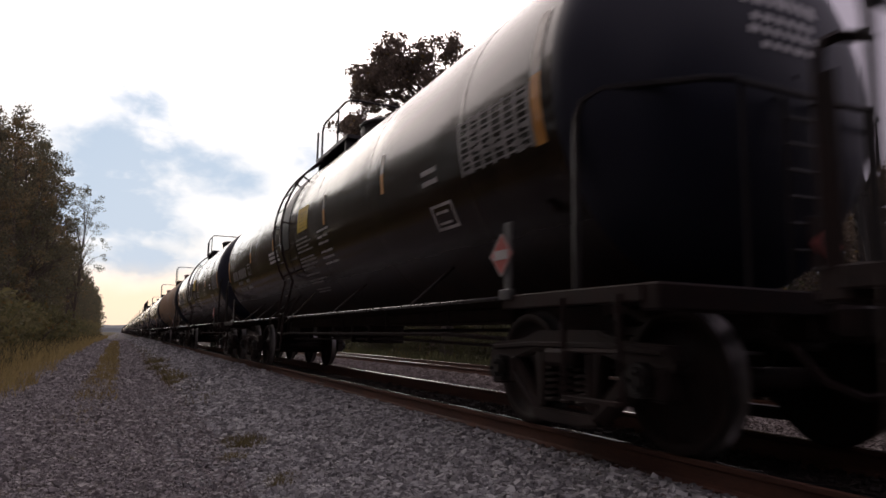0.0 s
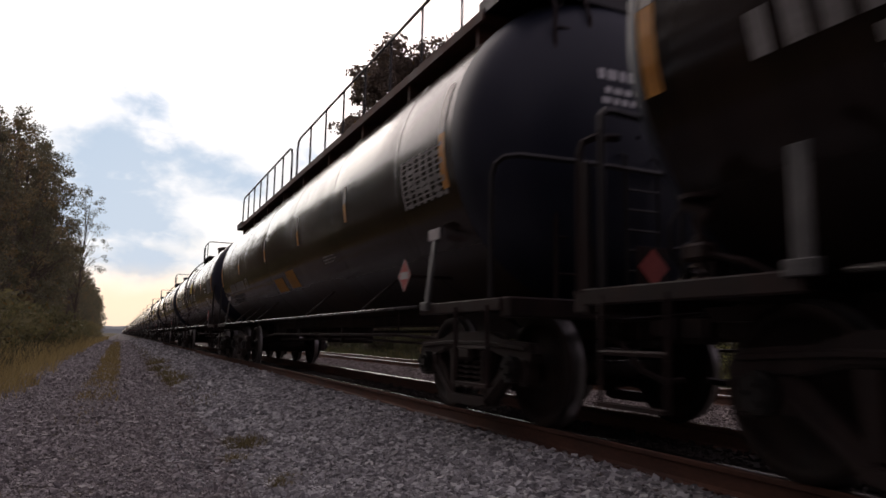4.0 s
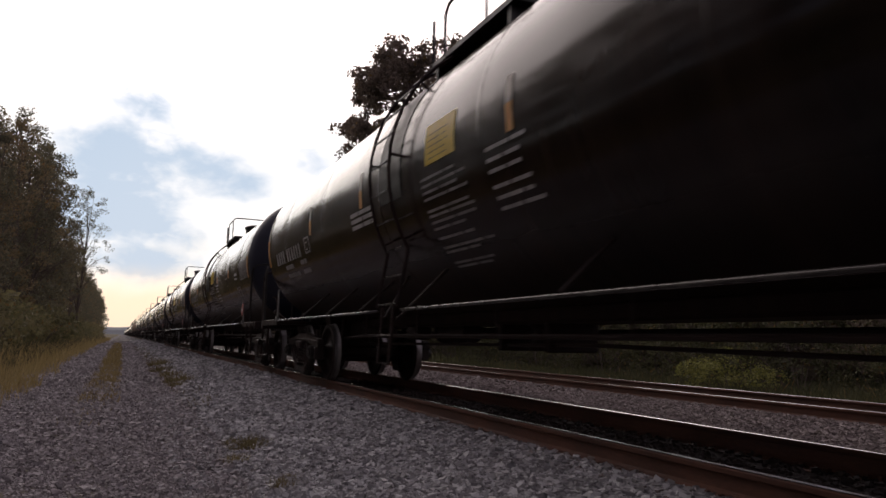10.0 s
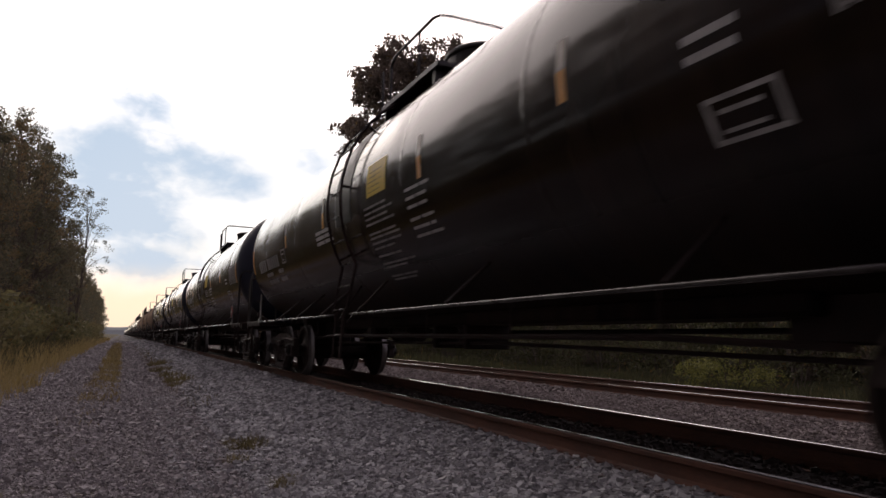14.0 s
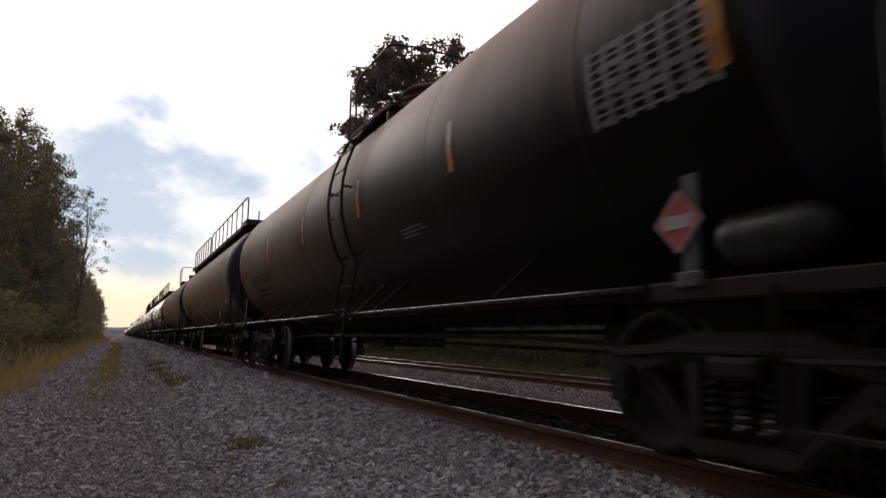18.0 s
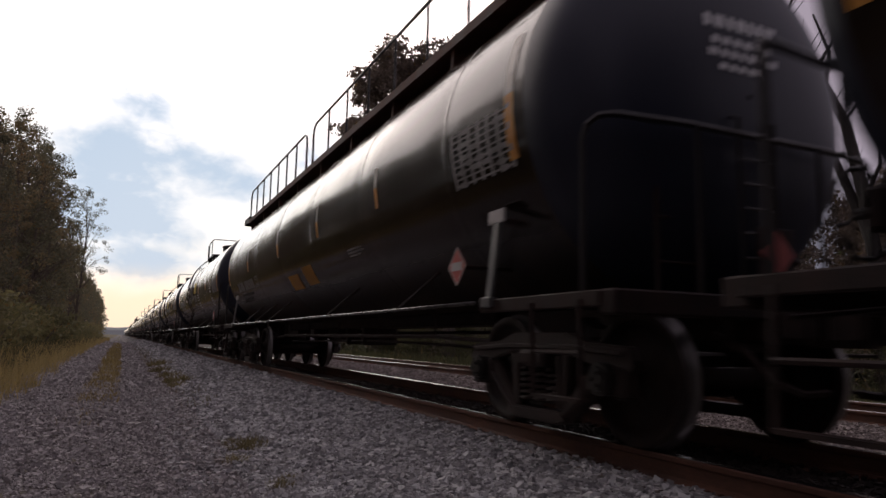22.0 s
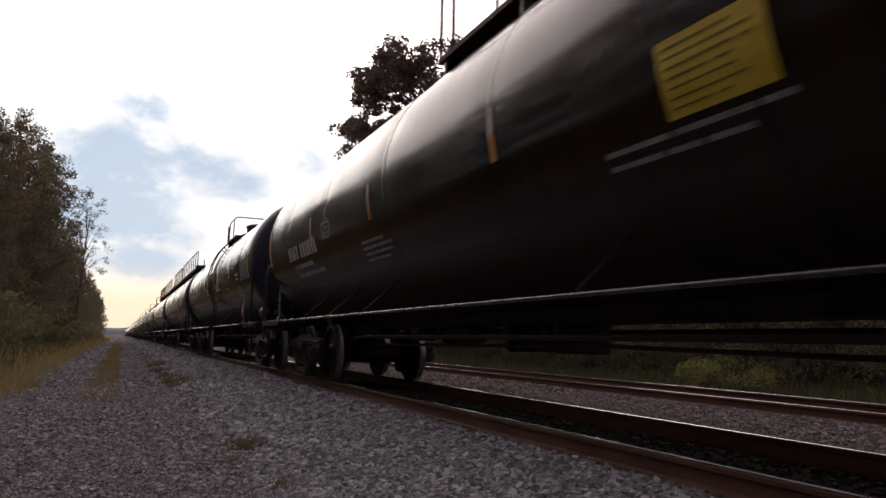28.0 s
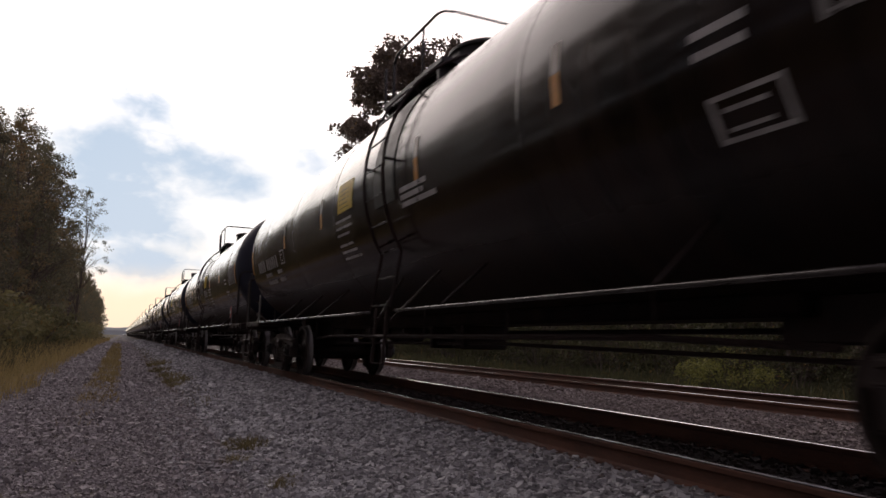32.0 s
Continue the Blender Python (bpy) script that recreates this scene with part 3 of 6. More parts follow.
def long_bar(section, x, y0, y1, top=RZ):
    bm = B()
    a = [bm.verts.new((x + u, y0, top + w)) for u, w in section]
    b = [bm.verts.new((x + u, y1, top + w)) for u, w in section]
    n = len(section)
    for i in range(n):
        bm.faces.new((a[i], a[(i + 1) % n], b[(i + 1) % n], b[i]))
    bm.faces.new(a[::-1])
    bm.faces.new(b)
    return bm


def build_track(xc, label, seed, top=RZ):
    tr = new("railway_track")
    tagged(tr, label, "railway track", kind="structure")
    rnd = random.Random(seed)
    for s in (-1, 1):
        x = xc + s * GAUGE / 2
        rail = part("rail", long_bar(RAIL_SECTION, x, -780, 1500, top), RAIL_RUST, tr)
        part("running_surface", long_bar(HEAD_SECTION, x, -780, 1500, top), RAIL_TOP, rail, "bright polished running surface")
    tie_bm = box(B(), -1.28, 1.28, -0.112, 0.112, -0.17, 0.0, 0.012)
    first = part("tie", tie_bm, TIE_WOOD, tr)
    plates = B()
    for s in (-1, 1):
        x = s * GAUGE / 2
        box(plates, x - 0.19, x + 0.19, -0.09, 0.09, 0.0, 0.016)
        for u in (-0.095, 0.095):
            for w in (-0.05, 0.055):
                box(plates, x + u - 0.016, x + u + 0.016, w - 0.014, w + 0.014, 0.014, 0.052, 0.004)
        for w in (-0.14, 0.14):        # rail anchors clipped to the foot on both sides of the tie
            box(plates, x - 0.105, x + 0.105, w - 0.022, w + 0.022, -0.035, 0.040, 0.006)
    plate = part("tie_plate", plates, RAIL_RUST, first)
    z = top - 0.201
    first.matrix_basis = pose(xc, -6, z)
    for k in range(1, 112):
        y = -6 + 0.51 * k
        t = shared("tie", first.data, tr, pose(xc + rnd.uniform(-0.03, 0.03), y, z + rnd.uniform(-0.004, 0.0), 0, 0, rnd.uniform(-0.8, 0.8)))
        shared("tie_plate", plate.data, t)
    return tr


build_track(XC, "railway track with rusty rails and bright worn heads", 1)
build_track(XT2, "second railway track with rusty rails on grey ballast", 2, RZ - DROP2)

# ---- the train ----
REAR, REAR_HEAD = 7.93, 0.47    # the shell reaches further back, to a flatter head
R_TANK, Z_TANK, HALF, HEAD = 1.53, 2.57, 7.70, 0.74    # tank radius, axis over the rail, half length of the shell, depth of a head
WHEEL_R, AXLE = 0.478, 0.889
TRUCK, TRUCK_FRONT = 6.62, 7.18                                            # bogie centre from the middle of the car


def on_tank(y, ang, lift=0.0):
    """A point of the side that faces the service road: ang in degrees above the tank's axis."""
    a = radians(ang)
    return (-(R_TANK + lift) * math.cos(a), y, Z_TANK + (R_TANK + lift) * math.sin(a))


def patch(bm, y0, y1, a0, a1, lift=0.006, slant=0.0):
    """A painted strip that follows the tank's curve."""
    n = max(1, int(abs(a1 - a0) / 5))
    rows = []
    for i in range(n + 1):
        a = a0 + (a1 - a0) * i / n
        d = slant * i / n
        rows.append((bm.verts.new(on_tank(y0 + d, a, lift)), bm.verts.new(on_tank(y1 + d, a, lift))))
    for p, q in zip(rows, rows[1:]):
        bm.faces.new((p[0], p[1], q[1], q[0]))
    return bm


def text_row(bm, y0, y1, ang, tall, rnd, letters=False):
    """A line of writing as plain bars: one per word, or one per character."""
    if letters:         # four characters, a gap, six more
        step = (y1 - y0) / 10.6
        for n in range(10):
            y = y1 - step * (n + (0.6 if n > 3 else 0.0))
            patch(bm, y - step * rnd.uniform(0.58, 0.68), y, ang - tall / 2, ang + tall / 2)
        return bm
    y = y1
    while y > y0 + 0.05:
        w = rnd.uniform(0.25, 0.6)
        patch(bm, max(y0, y - w), y, ang - tall / 2, ang + tall / 2)
        y -= w + 0.035
    return bm


def head_y(x, z, square=1.0):
    """How far a tank head bulges at that place across it."""
    q = (x * x + z * z) / (R_TANK * R_TANK)
    return HALF + HEAD * (math.sqrt(max(0.0, 1 - q)) if square == 1.0 else max(0.0, 1 - q ** 1.39) ** 0.36)


def make_bogie(side_frame, name="bogie"):
    bogie = new(name)
    for s in (-1, 1):
        x0, x1 = (s * 1.0 - 0.06, s * 1.0 + 0.06)
        bm = B()
        top = [(-1.16, 0.60), (-1.10, 0.70), (-0.62, 0.73), (-0.38, 0.80), (0.38, 0.80), (0.62, 0.73), (1.10, 0.70), (1.16, 0.60), (1.13, 0.53), (0.70, 0.57), (0.42, 0.63), (-0.42, 0.63), (-0.70, 0.57), (-1.13, 0.53)]
        prism(bm, top, x0, x1)
        for d in (-1, 1):
            prism(bm, [(d * 0.98, 0.56), (d * 0.72, 0.58), (d * 0.28, 0.19), (d * 0.40, 0.12)], x0 + 0.008, x1 - 0.008)
            prism(bm, [(d * 0.43, 0.64), (d * 0.30, 0.64), (d * 0.30, 0.22), (d * 0.38, 0.22)], x0 + 0.004, x1 - 0.004)
            box(bm, x0 - 0.02, x1 + 0.02, d * 1.02 - 0.07, d * 1.02 + 0.07, 0.34, 0.58, 0.015)
            box(bm, x0 - 0.02, x1 + 0.02, d * 0.76 - 0.05, d * 0.76 + 0.05, 0.36, 0.58, 0.015)
        prism(bm, [(-0.42, 0.13), (-0.30, 0.10), (0.30, 0.10), (0.42, 0.13), (0.36, 0.20), (-0.36, 0.20)], x0 - 0.03, x1 + 0.03)
        bmesh.ops.recalc_face_normals(bm, faces=bm.faces[:])
        bmesh.ops.bevel(bm, geom=[e for e in bm.edges if e.calc_length() > 0.1], offset=0.016, segments=2, affect="EDGES")
        # ribs of the casting along the top member and the struts
        outer = s * 1.06
        for a, b in (((-1.06, 0.655), (-0.45, 0.69)), ((-0.45, 0.69), (0.45, 0.69)), ((0.45, 0.69), (1.06, 0.655)), ((-0.86, 0.53), (-0.36, 0.17)), ((0.86, 0.53), (0.36, 0.17))):
            rod(bm, (outer, *a), (outer, *b), 0.024, 6)
        for y in (-0.30, 0.30):
            rod(bm, (outer - s * 0.01, y, 0.22), (outer - s * 0.01, y, 0.62), 0.03, 6)
        for y in (-0.16, 0.16):
            rod(bm, (s * 1.0, y, 0.66), (s * 1.0 + s * 0.075, y, 0.66), 0.035, 8)
        part("side_frame", bm, side_frame, bogie, "cast steel side frame, brown with dust")
        coil = tube(B(), [(0.072 * math.cos(k * 0.7), 0.072 * math.sin(k * 0.7), 0.245 + 0.27 * k / 50) for k in range(51)], 0.017, 5)
        first = part("spring", coil, CAST, bogie)
        for u in (-0.19, 0.0, 0.19):
            if u:
                shared("spring", first.data, bogie, pose(s * 1.0, u, 0))
            else:
                first.matrix_basis = pose(s * 1.0, 0, 0)
        for d in (-1, 1):
            bm = rod(B(), (s * 0.86, d * AXLE, WHEEL_R), (s * 1.14, d * AXLE, WHEEL_R), 0.115, 14)
            rod(bm, (s * 1.13, d * AXLE, WHEEL_R), (s * 1.165, d * AXLE, WHEEL_R), 0.085, 12)
            for k in range(3):
                a = 2 * math.pi * k / 3
                rod(bm, (s * 1.15, d * AXLE + 0.05 * math.cos(a), WHEEL_R + 0.05 * math.sin(a)), (s * 1.185, d * AXLE + 0.05 * math.cos(a), WHEEL_R + 0.05 * math.sin(a)), 0.016, 6)
            part("axle_box", bm, STEEL_BLACK, bogie)
    bm = box(B(), -1.14, 1.14, -0.19, 0.19, 0.53, 0.66, 0.03)
    box(bm, -0.4, 0.4, -0.24, 0.24, 0.56, 0.76, 0.03)
    part("bolster", bm, UNDERFRAME, bogie)
    for d in (-1, 1):
        bm = box(B(), -0.72, 0.72, d * 0.36 - 0.03, d * 0.36 + 0.03, 0.30, 0.40, 0.01)
        for s in (-1, 1):
            box(bm, s * 0.75 - 0.05, s * 0.75 + 0.05, d * 0.385 - 0.03, d * 0.385 + 0.03, 0.26, 0.46, 0.01)
        rod(bm, (-0.7, d * 0.34, 0.35), (0, d * 0.18, 0.36), 0.025, 6)
        rod(bm, (0.7, d * 0.34, 0.35), (0, d * 0.18, 0.36), 0.025, 6)
        part("brake_beam", bm, UNDERFRAME, bogie)
    wheels = B()
    g = GAUGE / 2
    for s in (-1, 1):
        prof = [(0.10, 0.085), (0.125, 0.085), (0.135, 0.04), (0.20, 0.015), (0.33, 0.0), (0.395, 0.035), (0.405, 0.064), (0.468, 0.068), (WHEEL_R, 0.058)]
        back = [(0.505, -0.052), (0.502, -0.068), (0.41, -0.070), (0.395, -0.035), (0.30, -0.025), (0.17, -0.02), (0.135, -0.07), (0.10, -0.07)]
        lathe(wheels, [(r, s * (g + w)) for r, w in prof], "x", 40)
        lathe(wheels, [(r, s * (g + w)) for r, w in back], "x", 40)
    rod(wheels, (-0.98, 0, 0), (0.98, 0, 0), 0.085, 14)
    for f in wheels.faces:
        f.smooth = True
    tread = B()
    for s in (-1, 1):
        lathe(tread, [(WHEEL_R, s * (g + 0.058)), (WHEEL_R + 0.0015, s * (g + 0.03)), (WHEEL_R + 0.003, s * (g - 0.025)), (WHEEL_R + 0.022, s * (g - 0.036)), (0.505, s * (g - 0.052))], "x", 40)
    for f in tread.faces:
        f.smooth = True
    me = bpy.data.meshes.new("wheelset")
    bm = wheels
    n_plain = len(bm.faces)
    bm.to_mesh(me)
    bm.free()
    me2 = bpy.data.meshes.new("tread")
    tread.to_mesh(me2)
    tread.free()
    both = bmesh.new()
    both.from_mesh(me)
    both.faces.ensure_lookup_table()
    both.from_mesh(me2)
    both.faces.ensure_lookup_table()
    for k in range(n_plain, len(both.faces)):
        both.faces[k].material_index = 1
    bmesh.ops.recalc_face_normals(both, faces=both.faces[:])
    both.to_mesh(me)
    both.free()
    bpy.data.meshes.remove(me2)
    me.materials.append(WHEEL_STEEL)
    me.materials.append(TREAD)
    for d in (-1, 1):
        shared("wheelset", me, bogie, pose(0, d * AXLE, WHEEL_R))
    return bogie


MESH = {}


def repeat(name, parent, build, material, m=None, label="", smooth=False, key=None):
    """A part whose mesh is made once and shared by every car that has it."""
    key = key or name
    if key not in MESH:
        ob = part(name, build(), material, parent, label, smooth)
        MESH[key] = ob.data
    else:
        ob = shared(name, MESH[key], parent, None, label)
    if m is not None:
        ob.matrix_basis = m
    return ob


def shell_mesh():
    """Rolled plate courses, each drawn in by a few millimetres where it is welded to the next."""
    rows, n = [], 110
    for k in range(n + 1):
        y = -HALF + (HALF + REAR) * k / n
        d = min(abs(y - (-6.3 + 2.52 * j)) for j in range(6))
        rows.append((R_TANK - 0.0045 * math.exp(-(d / 0.16) ** 2) + 0.0012 * math.sin(y * 4.1), y))
    rows[0], rows[-1] = (R_TANK, rows[0][1]), (R_TANK, rows[-1][1])
    return lathe(B(), rows, "y", 72, (0, 0, Z_TANK))


def head_mesh(start, depth, square=1.0):
    """A dished head; square below 1 gives it a fuller shoulder."""
    prof = [(R_TANK * math.cos(a) ** square, start + depth * math.sin(a) ** square) for a in [radians(90 * (k / 14) ** 1.3) for k in range(14)]] + [(0.02, start + depth)]
    return lathe(B(), prof, "y", 48, (0, 0, Z_TANK))


def seam_mesh():
    r = R_TANK
    return lathe(B(), [(r - 0.007, -0.034), (r - 0.0005, -0.014), (r - 0.0005, 0.014), (r - 0.007, 0.034)], "y", 64, (0, 0, Z_TANK))


def end_frame_mesh():
    """Stub sill, end sill and step plate at one end of the car."""
    bm = box(B(), -0.19, 0.19, 4.9, 8.62, 0.74, 1.06, 0.02)
    box(bm, -1.40, 1.40, 7.55, 7.95, 0.98, 1.045, 0.012)
    box(bm, -1.46, 1.46, 8.48, 8.64, 0.90, 1.06, 0.015)
    for k in range(9):
        y = 7.99 + 0.054 * k
        box(bm, -1.40, 1.40, y, y + 0.012, 1.01, 1.045)
    for s in (-1, 1):
        box(bm, s * 1.45 - 0.03, s * 1.45 + 0.03, 6.95, 8.52, 0.95, 1.055, 0.01)
        prism(bm, [(7.6, 0.95), (8.2, 0.95), (8.1, 0.86), (7.7, 0.86)], s * 0.75 - 0.05, s * 0.75 + 0.05)
    return bm


def saddle_mesh():
    bm = B()
    for s in (-1, 1):
        ys = TRUCK
        outline = [(s * 0.25, 0.80), (s * 0.56, 0.94), (s * 0.60, 1.17), (s * 0.55, 1.17), (s * 0.45, 1.12), (s * 0.25, 1.08)]
        a = [bm.verts.new((x, ys - 0.16, z)) for x, z in outline]
        b = [bm.verts.new((x, ys + 0.16, z)) for x, z in outline]
        n = len(outline)
        bm.faces.new(a)
        bm.faces.new(b[::-1])
        for i in range(n):
            bm.faces.new((a[i], a[(i + 1) % n], b[(i + 1) % n], b[i]))
    box(bm, -0.35, 0.35, TRUCK - 0.25, TRUCK + 0.25, 0.76, 1.10, 0.02)
    bmesh.ops.recalc_face_normals(bm, faces=bm.faces[:])
    return bm


def coupler_mesh():
    bm = box(B(), -0.08, 0.08, 8.30, 8.80, 0.79, 0.95, 0.02)
    box(bm, -0.20, 0.03, 8.74, 9.02, 0.72, 1.00, 0.05)
    box(bm, 0.07, 0.20, 8.74, 8.98, 0.74, 0.98, 0.04)
    box(bm, -0.26, 0.26, 8.28, 8.40, 0.68, 1.06, 0.03)
    rod(bm, (-1.25, 8.42, 0.86), (0.05, 8.46, 0.98), 0.016, 6)
    return bm


def hose_mesh():
    return tube(B(), [(0.34, 8.35, 0.80), (0.35, 8.6, 0.70), (0.30, 8.78, 0.50), (0.22, 8.95, 0.42), (0.10, 9.03, 0.44)], 0.028)


def end_rail_mesh(kind):
    """Safety railing at one end of the car: wrapped round the tank head, or straight across with bent corners."""
    if kind == "wrapped":
        half = [(-1.45, 7.88, 1.05), (-1.45, 7.88, 2.20), (-1.43, 7.92, 2.32), (-1.34, 8.02, 2.39), (-0.86, 8.46, 2.40), (-0.70, 8.53, 2.40)]
    else:
        half = [(-1.46, 8.34, 1.05), (-1.46, 8.34, 2.06), (-1.44, 8.36, 2.16), (-1.38, 8.40, 2.22), (-1.26, 8.44, 2.24), (-0.70, 8.50, 2.24)]
    return tube(B(), half + [(-x, y, z) for x, y, z in half[::-1]], 0.026)


def rail_post_mesh(top):
    return tube(B(), [(0, 8.52, 1.04), (0, 8.52, top)], 0.02)


def grab_post_mesh():
    """A stout post over the corner steps, bent back at the top into a handhold."""
    bm = tube(B(), [(-1.45, 8.58, 1.04), (-1.45, 8.58, 1.96), (-1.43, 8.57, 2.04), (-1.36, 8.54, 2.08), (-1.20, 8.48, 2.08)], 0.028)
    box(bm, -1.46, -1.44, 8.50, 8.57, 1.04, 1.90, 0.006)
    return bm


def end_ladder_mesh():
    """A short ladder up the tank head, with six rungs."""
    bm = B()
    for u in (-0.16, 0.20):
        tube(bm, [(u, 8.50, 1.04), (u, 8.50, 2.36), (u, 8.34, 2.44)], 0.016)
    for k in range(6):
        tube(bm, [(-0.16, 8.50, 1.34 + 0.18 * k), (0.20, 8.50, 1.34 + 0.18 * k)], 0.013)
    return bm


def brake_stand_mesh():
    """Hand brake housing on its bracket, with a chain rod down to the sill."""
    bm = box(B(), -0.95, -0.73, 8.38, 8.50, 1.34, 1.60, 0.03)
    box(bm, -0.88, -0.80, 8.38, 8.46, 1.04, 1.34, 0.01)
    rod(bm, (-0.84, 8.42, 1.60), (-0.84, 8.42, 1.74), 0.03, 8)
    rod(bm, (-0.74, 8.44, 1.32), (-0.60, 8.44, 0.98), 0.014, 6)
    return bm


def brake_wheel_mesh():
    ring = [(-0.84 + 0.26 * math.cos(2 * math.pi * k / 20), 8.58, 1.47 + 0.26 * math.sin(2 * math.pi * k / 20)) for k in range(21)]
    bm = tube(B(), ring, 0.016)
    for k in range(4):
        a = math.pi * k / 2 + 0.4
        rod(bm, (-0.84, 8.56, 1.47), (-0.84 + 0.26 * math.cos(a), 8.58, 1.47 + 0.26 * math.sin(a)), 0.012, 5)
    rod(bm, (-0.84, 8.48, 1.47), (-0.84, 8.60, 1.47), 0.035, 10)
    return bm


def valve_stand_mesh():
    """Small valve on a stalk at the corner of the platform."""
    bm = rod(B(), (-1.34, 7.66, 1.04), (-1.34, 7.66, 1.42), 0.022, 6)
    rod(bm, (-1.34, 7.58, 1.40), (-1.34, 7.76, 1.50), 0.035, 8)
    lathe(bm, [(0.02, 1.50), (0.10, 1.50), (0.10, 1.525), (0.02, 1.525)], "z", 12, (-1.34, 7.66, 0))
    box(bm, -1.40, -1.28, 7.58, 7.74, 1.16, 1.26, 0.02)
    tube(bm, [(-1.34, 7.60, 1.20), (-1.30, 7.40, 1.14), (-1.20, 7.20, 1.02)], 0.018)
    return bm


def end_placard_mesh():
    bm = B()
    for y in (8.665, 8.655):
        bm.faces.new([bm.verts.new((0.05 + 0.165 * u, y, 1.36 + 0.165 * w)) for u, w in ((0, -1), (1, 0), (0, 1), (-1, 0))])
    v = list(bm.verts)
    for i in range(4):
        bm.faces.new((v[i], v[(i + 1) % 4], v[4 + (i + 1) % 4], v[4 + i]))
    return bm


def end_placard_holder_mesh():
    bm = box(B(), -0.13, 0.23, 8.642, 8.654, 1.18, 1.54, 0.004)
    box(bm, 0.0, 0.10, 8.60, 8.645, 0.98, 1.50)
    return bm


def corner_ladder_mesh():
    """Sill steps at a corner of the car."""
    bm = tube(B(), [(-1.47, 7.77, 1.00), (-1.49, 7.77, 0.36), (-1.49, 8.33, 0.36), (-1.47, 8.33, 1.00)], 0.020)
    tube(bm, [(-1.49, 7.77, 0.66), (-1.49, 8.33, 0.66)], 0.017)
    box(bm, -1.53, -1.46, 7.77, 8.33, 0.345, 0.368)
    return bm


LADDER_ARC = [on_tank(0, a, 0.13) for a in range(-32, 73, 8)]
LADDER_LINE = [Vector((-1.52, 0, 1.07))] + [Vector(p) for p in LADDER_ARC]


def stile_mesh():
    """The two stiles of a ladder that climbs the tank from a stirrup near the rail to the top platform, with their stand-offs."""
    bm = B()
    for u in (-0.31, 0.31):
        tube(bm, [(p.x, u, p.z) for p in LADDER_LINE], 0.020, 5)
        for a in (-28, 5, 38, 66):
            rod(bm, on_tank(u, a, 0.0), on_tank(u, a, 0.13), 0.018, 5)
    return bm


def stirrup_mesh():
    """Step iron under the foot of a ladder, braced back to the tank."""
    bm = tube(B(), [(-1.52, -0.17, 1.07), (-1.56, -0.17, 0.46), (-1.56, 0.17, 0.46), (-1.52, 0.17, 1.07)], 0.021, 5)
    tube(bm, [(-1.54, -0.17, 0.76), (-1.54, 0.17, 0.76)], 0.018, 5)
    for u in (-0.42, 0.42):
        rod(bm, (-1.50, u * 0.5, 0.92), on_tank(u * 1.3, -46, -0.01), 0.018, 5)
    return bm


def rung_spots():
    """Where the rungs go: every 0.32 m along the stiles."""
    out, gone, mark = [], 0.0, 0.03
    for p, q in zip(LADDER_LINE, LADDER_LINE[1:]):
        d = (q - p).length
        while mark < gone + d:
            c = p.lerp(q, (mark - gone) / d)
            out.append(pose(c.x, 0, c.z))
            mark += 0.32
        gone += d
    return out


def placard_post_mesh():
    bm = box(B(), -1.475, -1.455, -0.055, 0.055, 1.03, 1.62, 0.006)
    box(bm, -1.50, -1.45, -0.085, 0.085, 1.02, 1.10, 0.006)
    return bm


def leaning_post_mesh():
    bm = B()
    for x0, z0, x1, z1 in ((-1.50, 1.00, -1.415, 1.72),):
        v = [bm.verts.new((x, y, z)) for x, z in ((x0, z0), (x1, z1)) for y, x in ((-0.045, x), (0.045, x), (0.045, x + 0.03), (-0.045, x + 0.03))]
        for q in ((0, 1, 5, 4), (1, 2, 6, 5), (2, 3, 7, 6), (3, 0, 4, 7), (3, 2, 1, 0), (4, 5, 6, 7)):
            bm.faces.new([v[i] for i in q])
    box(bm, -1.52, -1.45, -0.08, 0.08, 0.99, 1.07, 0.006)
    return bm


def placard_mesh():
    bm = B()
    s = 0.165
    for x, k in ((-1.492, 1.0), (-1.482, 1.0)):
        bm.faces.new([bm.verts.new((x, u * s * k, 1.37 + w * s * k)) for u, w in ((0, -1), (1, 0), (0, 1), (-1, 0))])
    v = list(bm.verts)
    for i in range(4):
        bm.faces.new((v[i], v[(i + 1) % 4], v[4 + (i + 1) % 4], v[4 + i]))
    return bm


def placard_band_mesh():
    return box(B(), -1.496, -1.493, -0.105, 0.105, 1.333, 1.407)


def placard_edge_mesh():
    bm = B()
    o, i = 0.173, 0.158
    for k in range(4):
        a = [((0, -1), (1, 0), (0, 1), (-1, 0))[k], ((0, -1), (1, 0), (0, 1), (-1, 0))[(k + 1) % 4]]
        bm.faces.new([bm.verts.new((-1.494, u * r, 1.37 + w * r)) for (u, w), r in ((a[0], o), (a[1], o), (a[1], i), (a[0], i))])
    return bm


def handrail_mesh(y0, y1):
    return tube(B(), [(-1.50, y0 + (y1 - y0) * k / 8, 1.032) for k in range(9)], 0.018)


def strut_mesh():
    return rod(B(), (-1.50, 0, 1.05), on_tank(0.0, -47, -0.01), 0.017, 6)


def platform_mesh():
    """Grated deck with a raised rim."""
    bm = box(B(), -0.93, 0.93, -1.0, 0.98, 4.005, 4.02)
    for s in (-1, 1):
        box(bm, s * 0.94 - 0.012, s * 0.94 + 0.012, -1.0, 0.98, 3.985, 4.045)
    for y in (-1.0, 0.98):
        box(bm, -0.93, 0.93, y - 0.012, y + 0.012, 3.985, 4.045)
    return bm


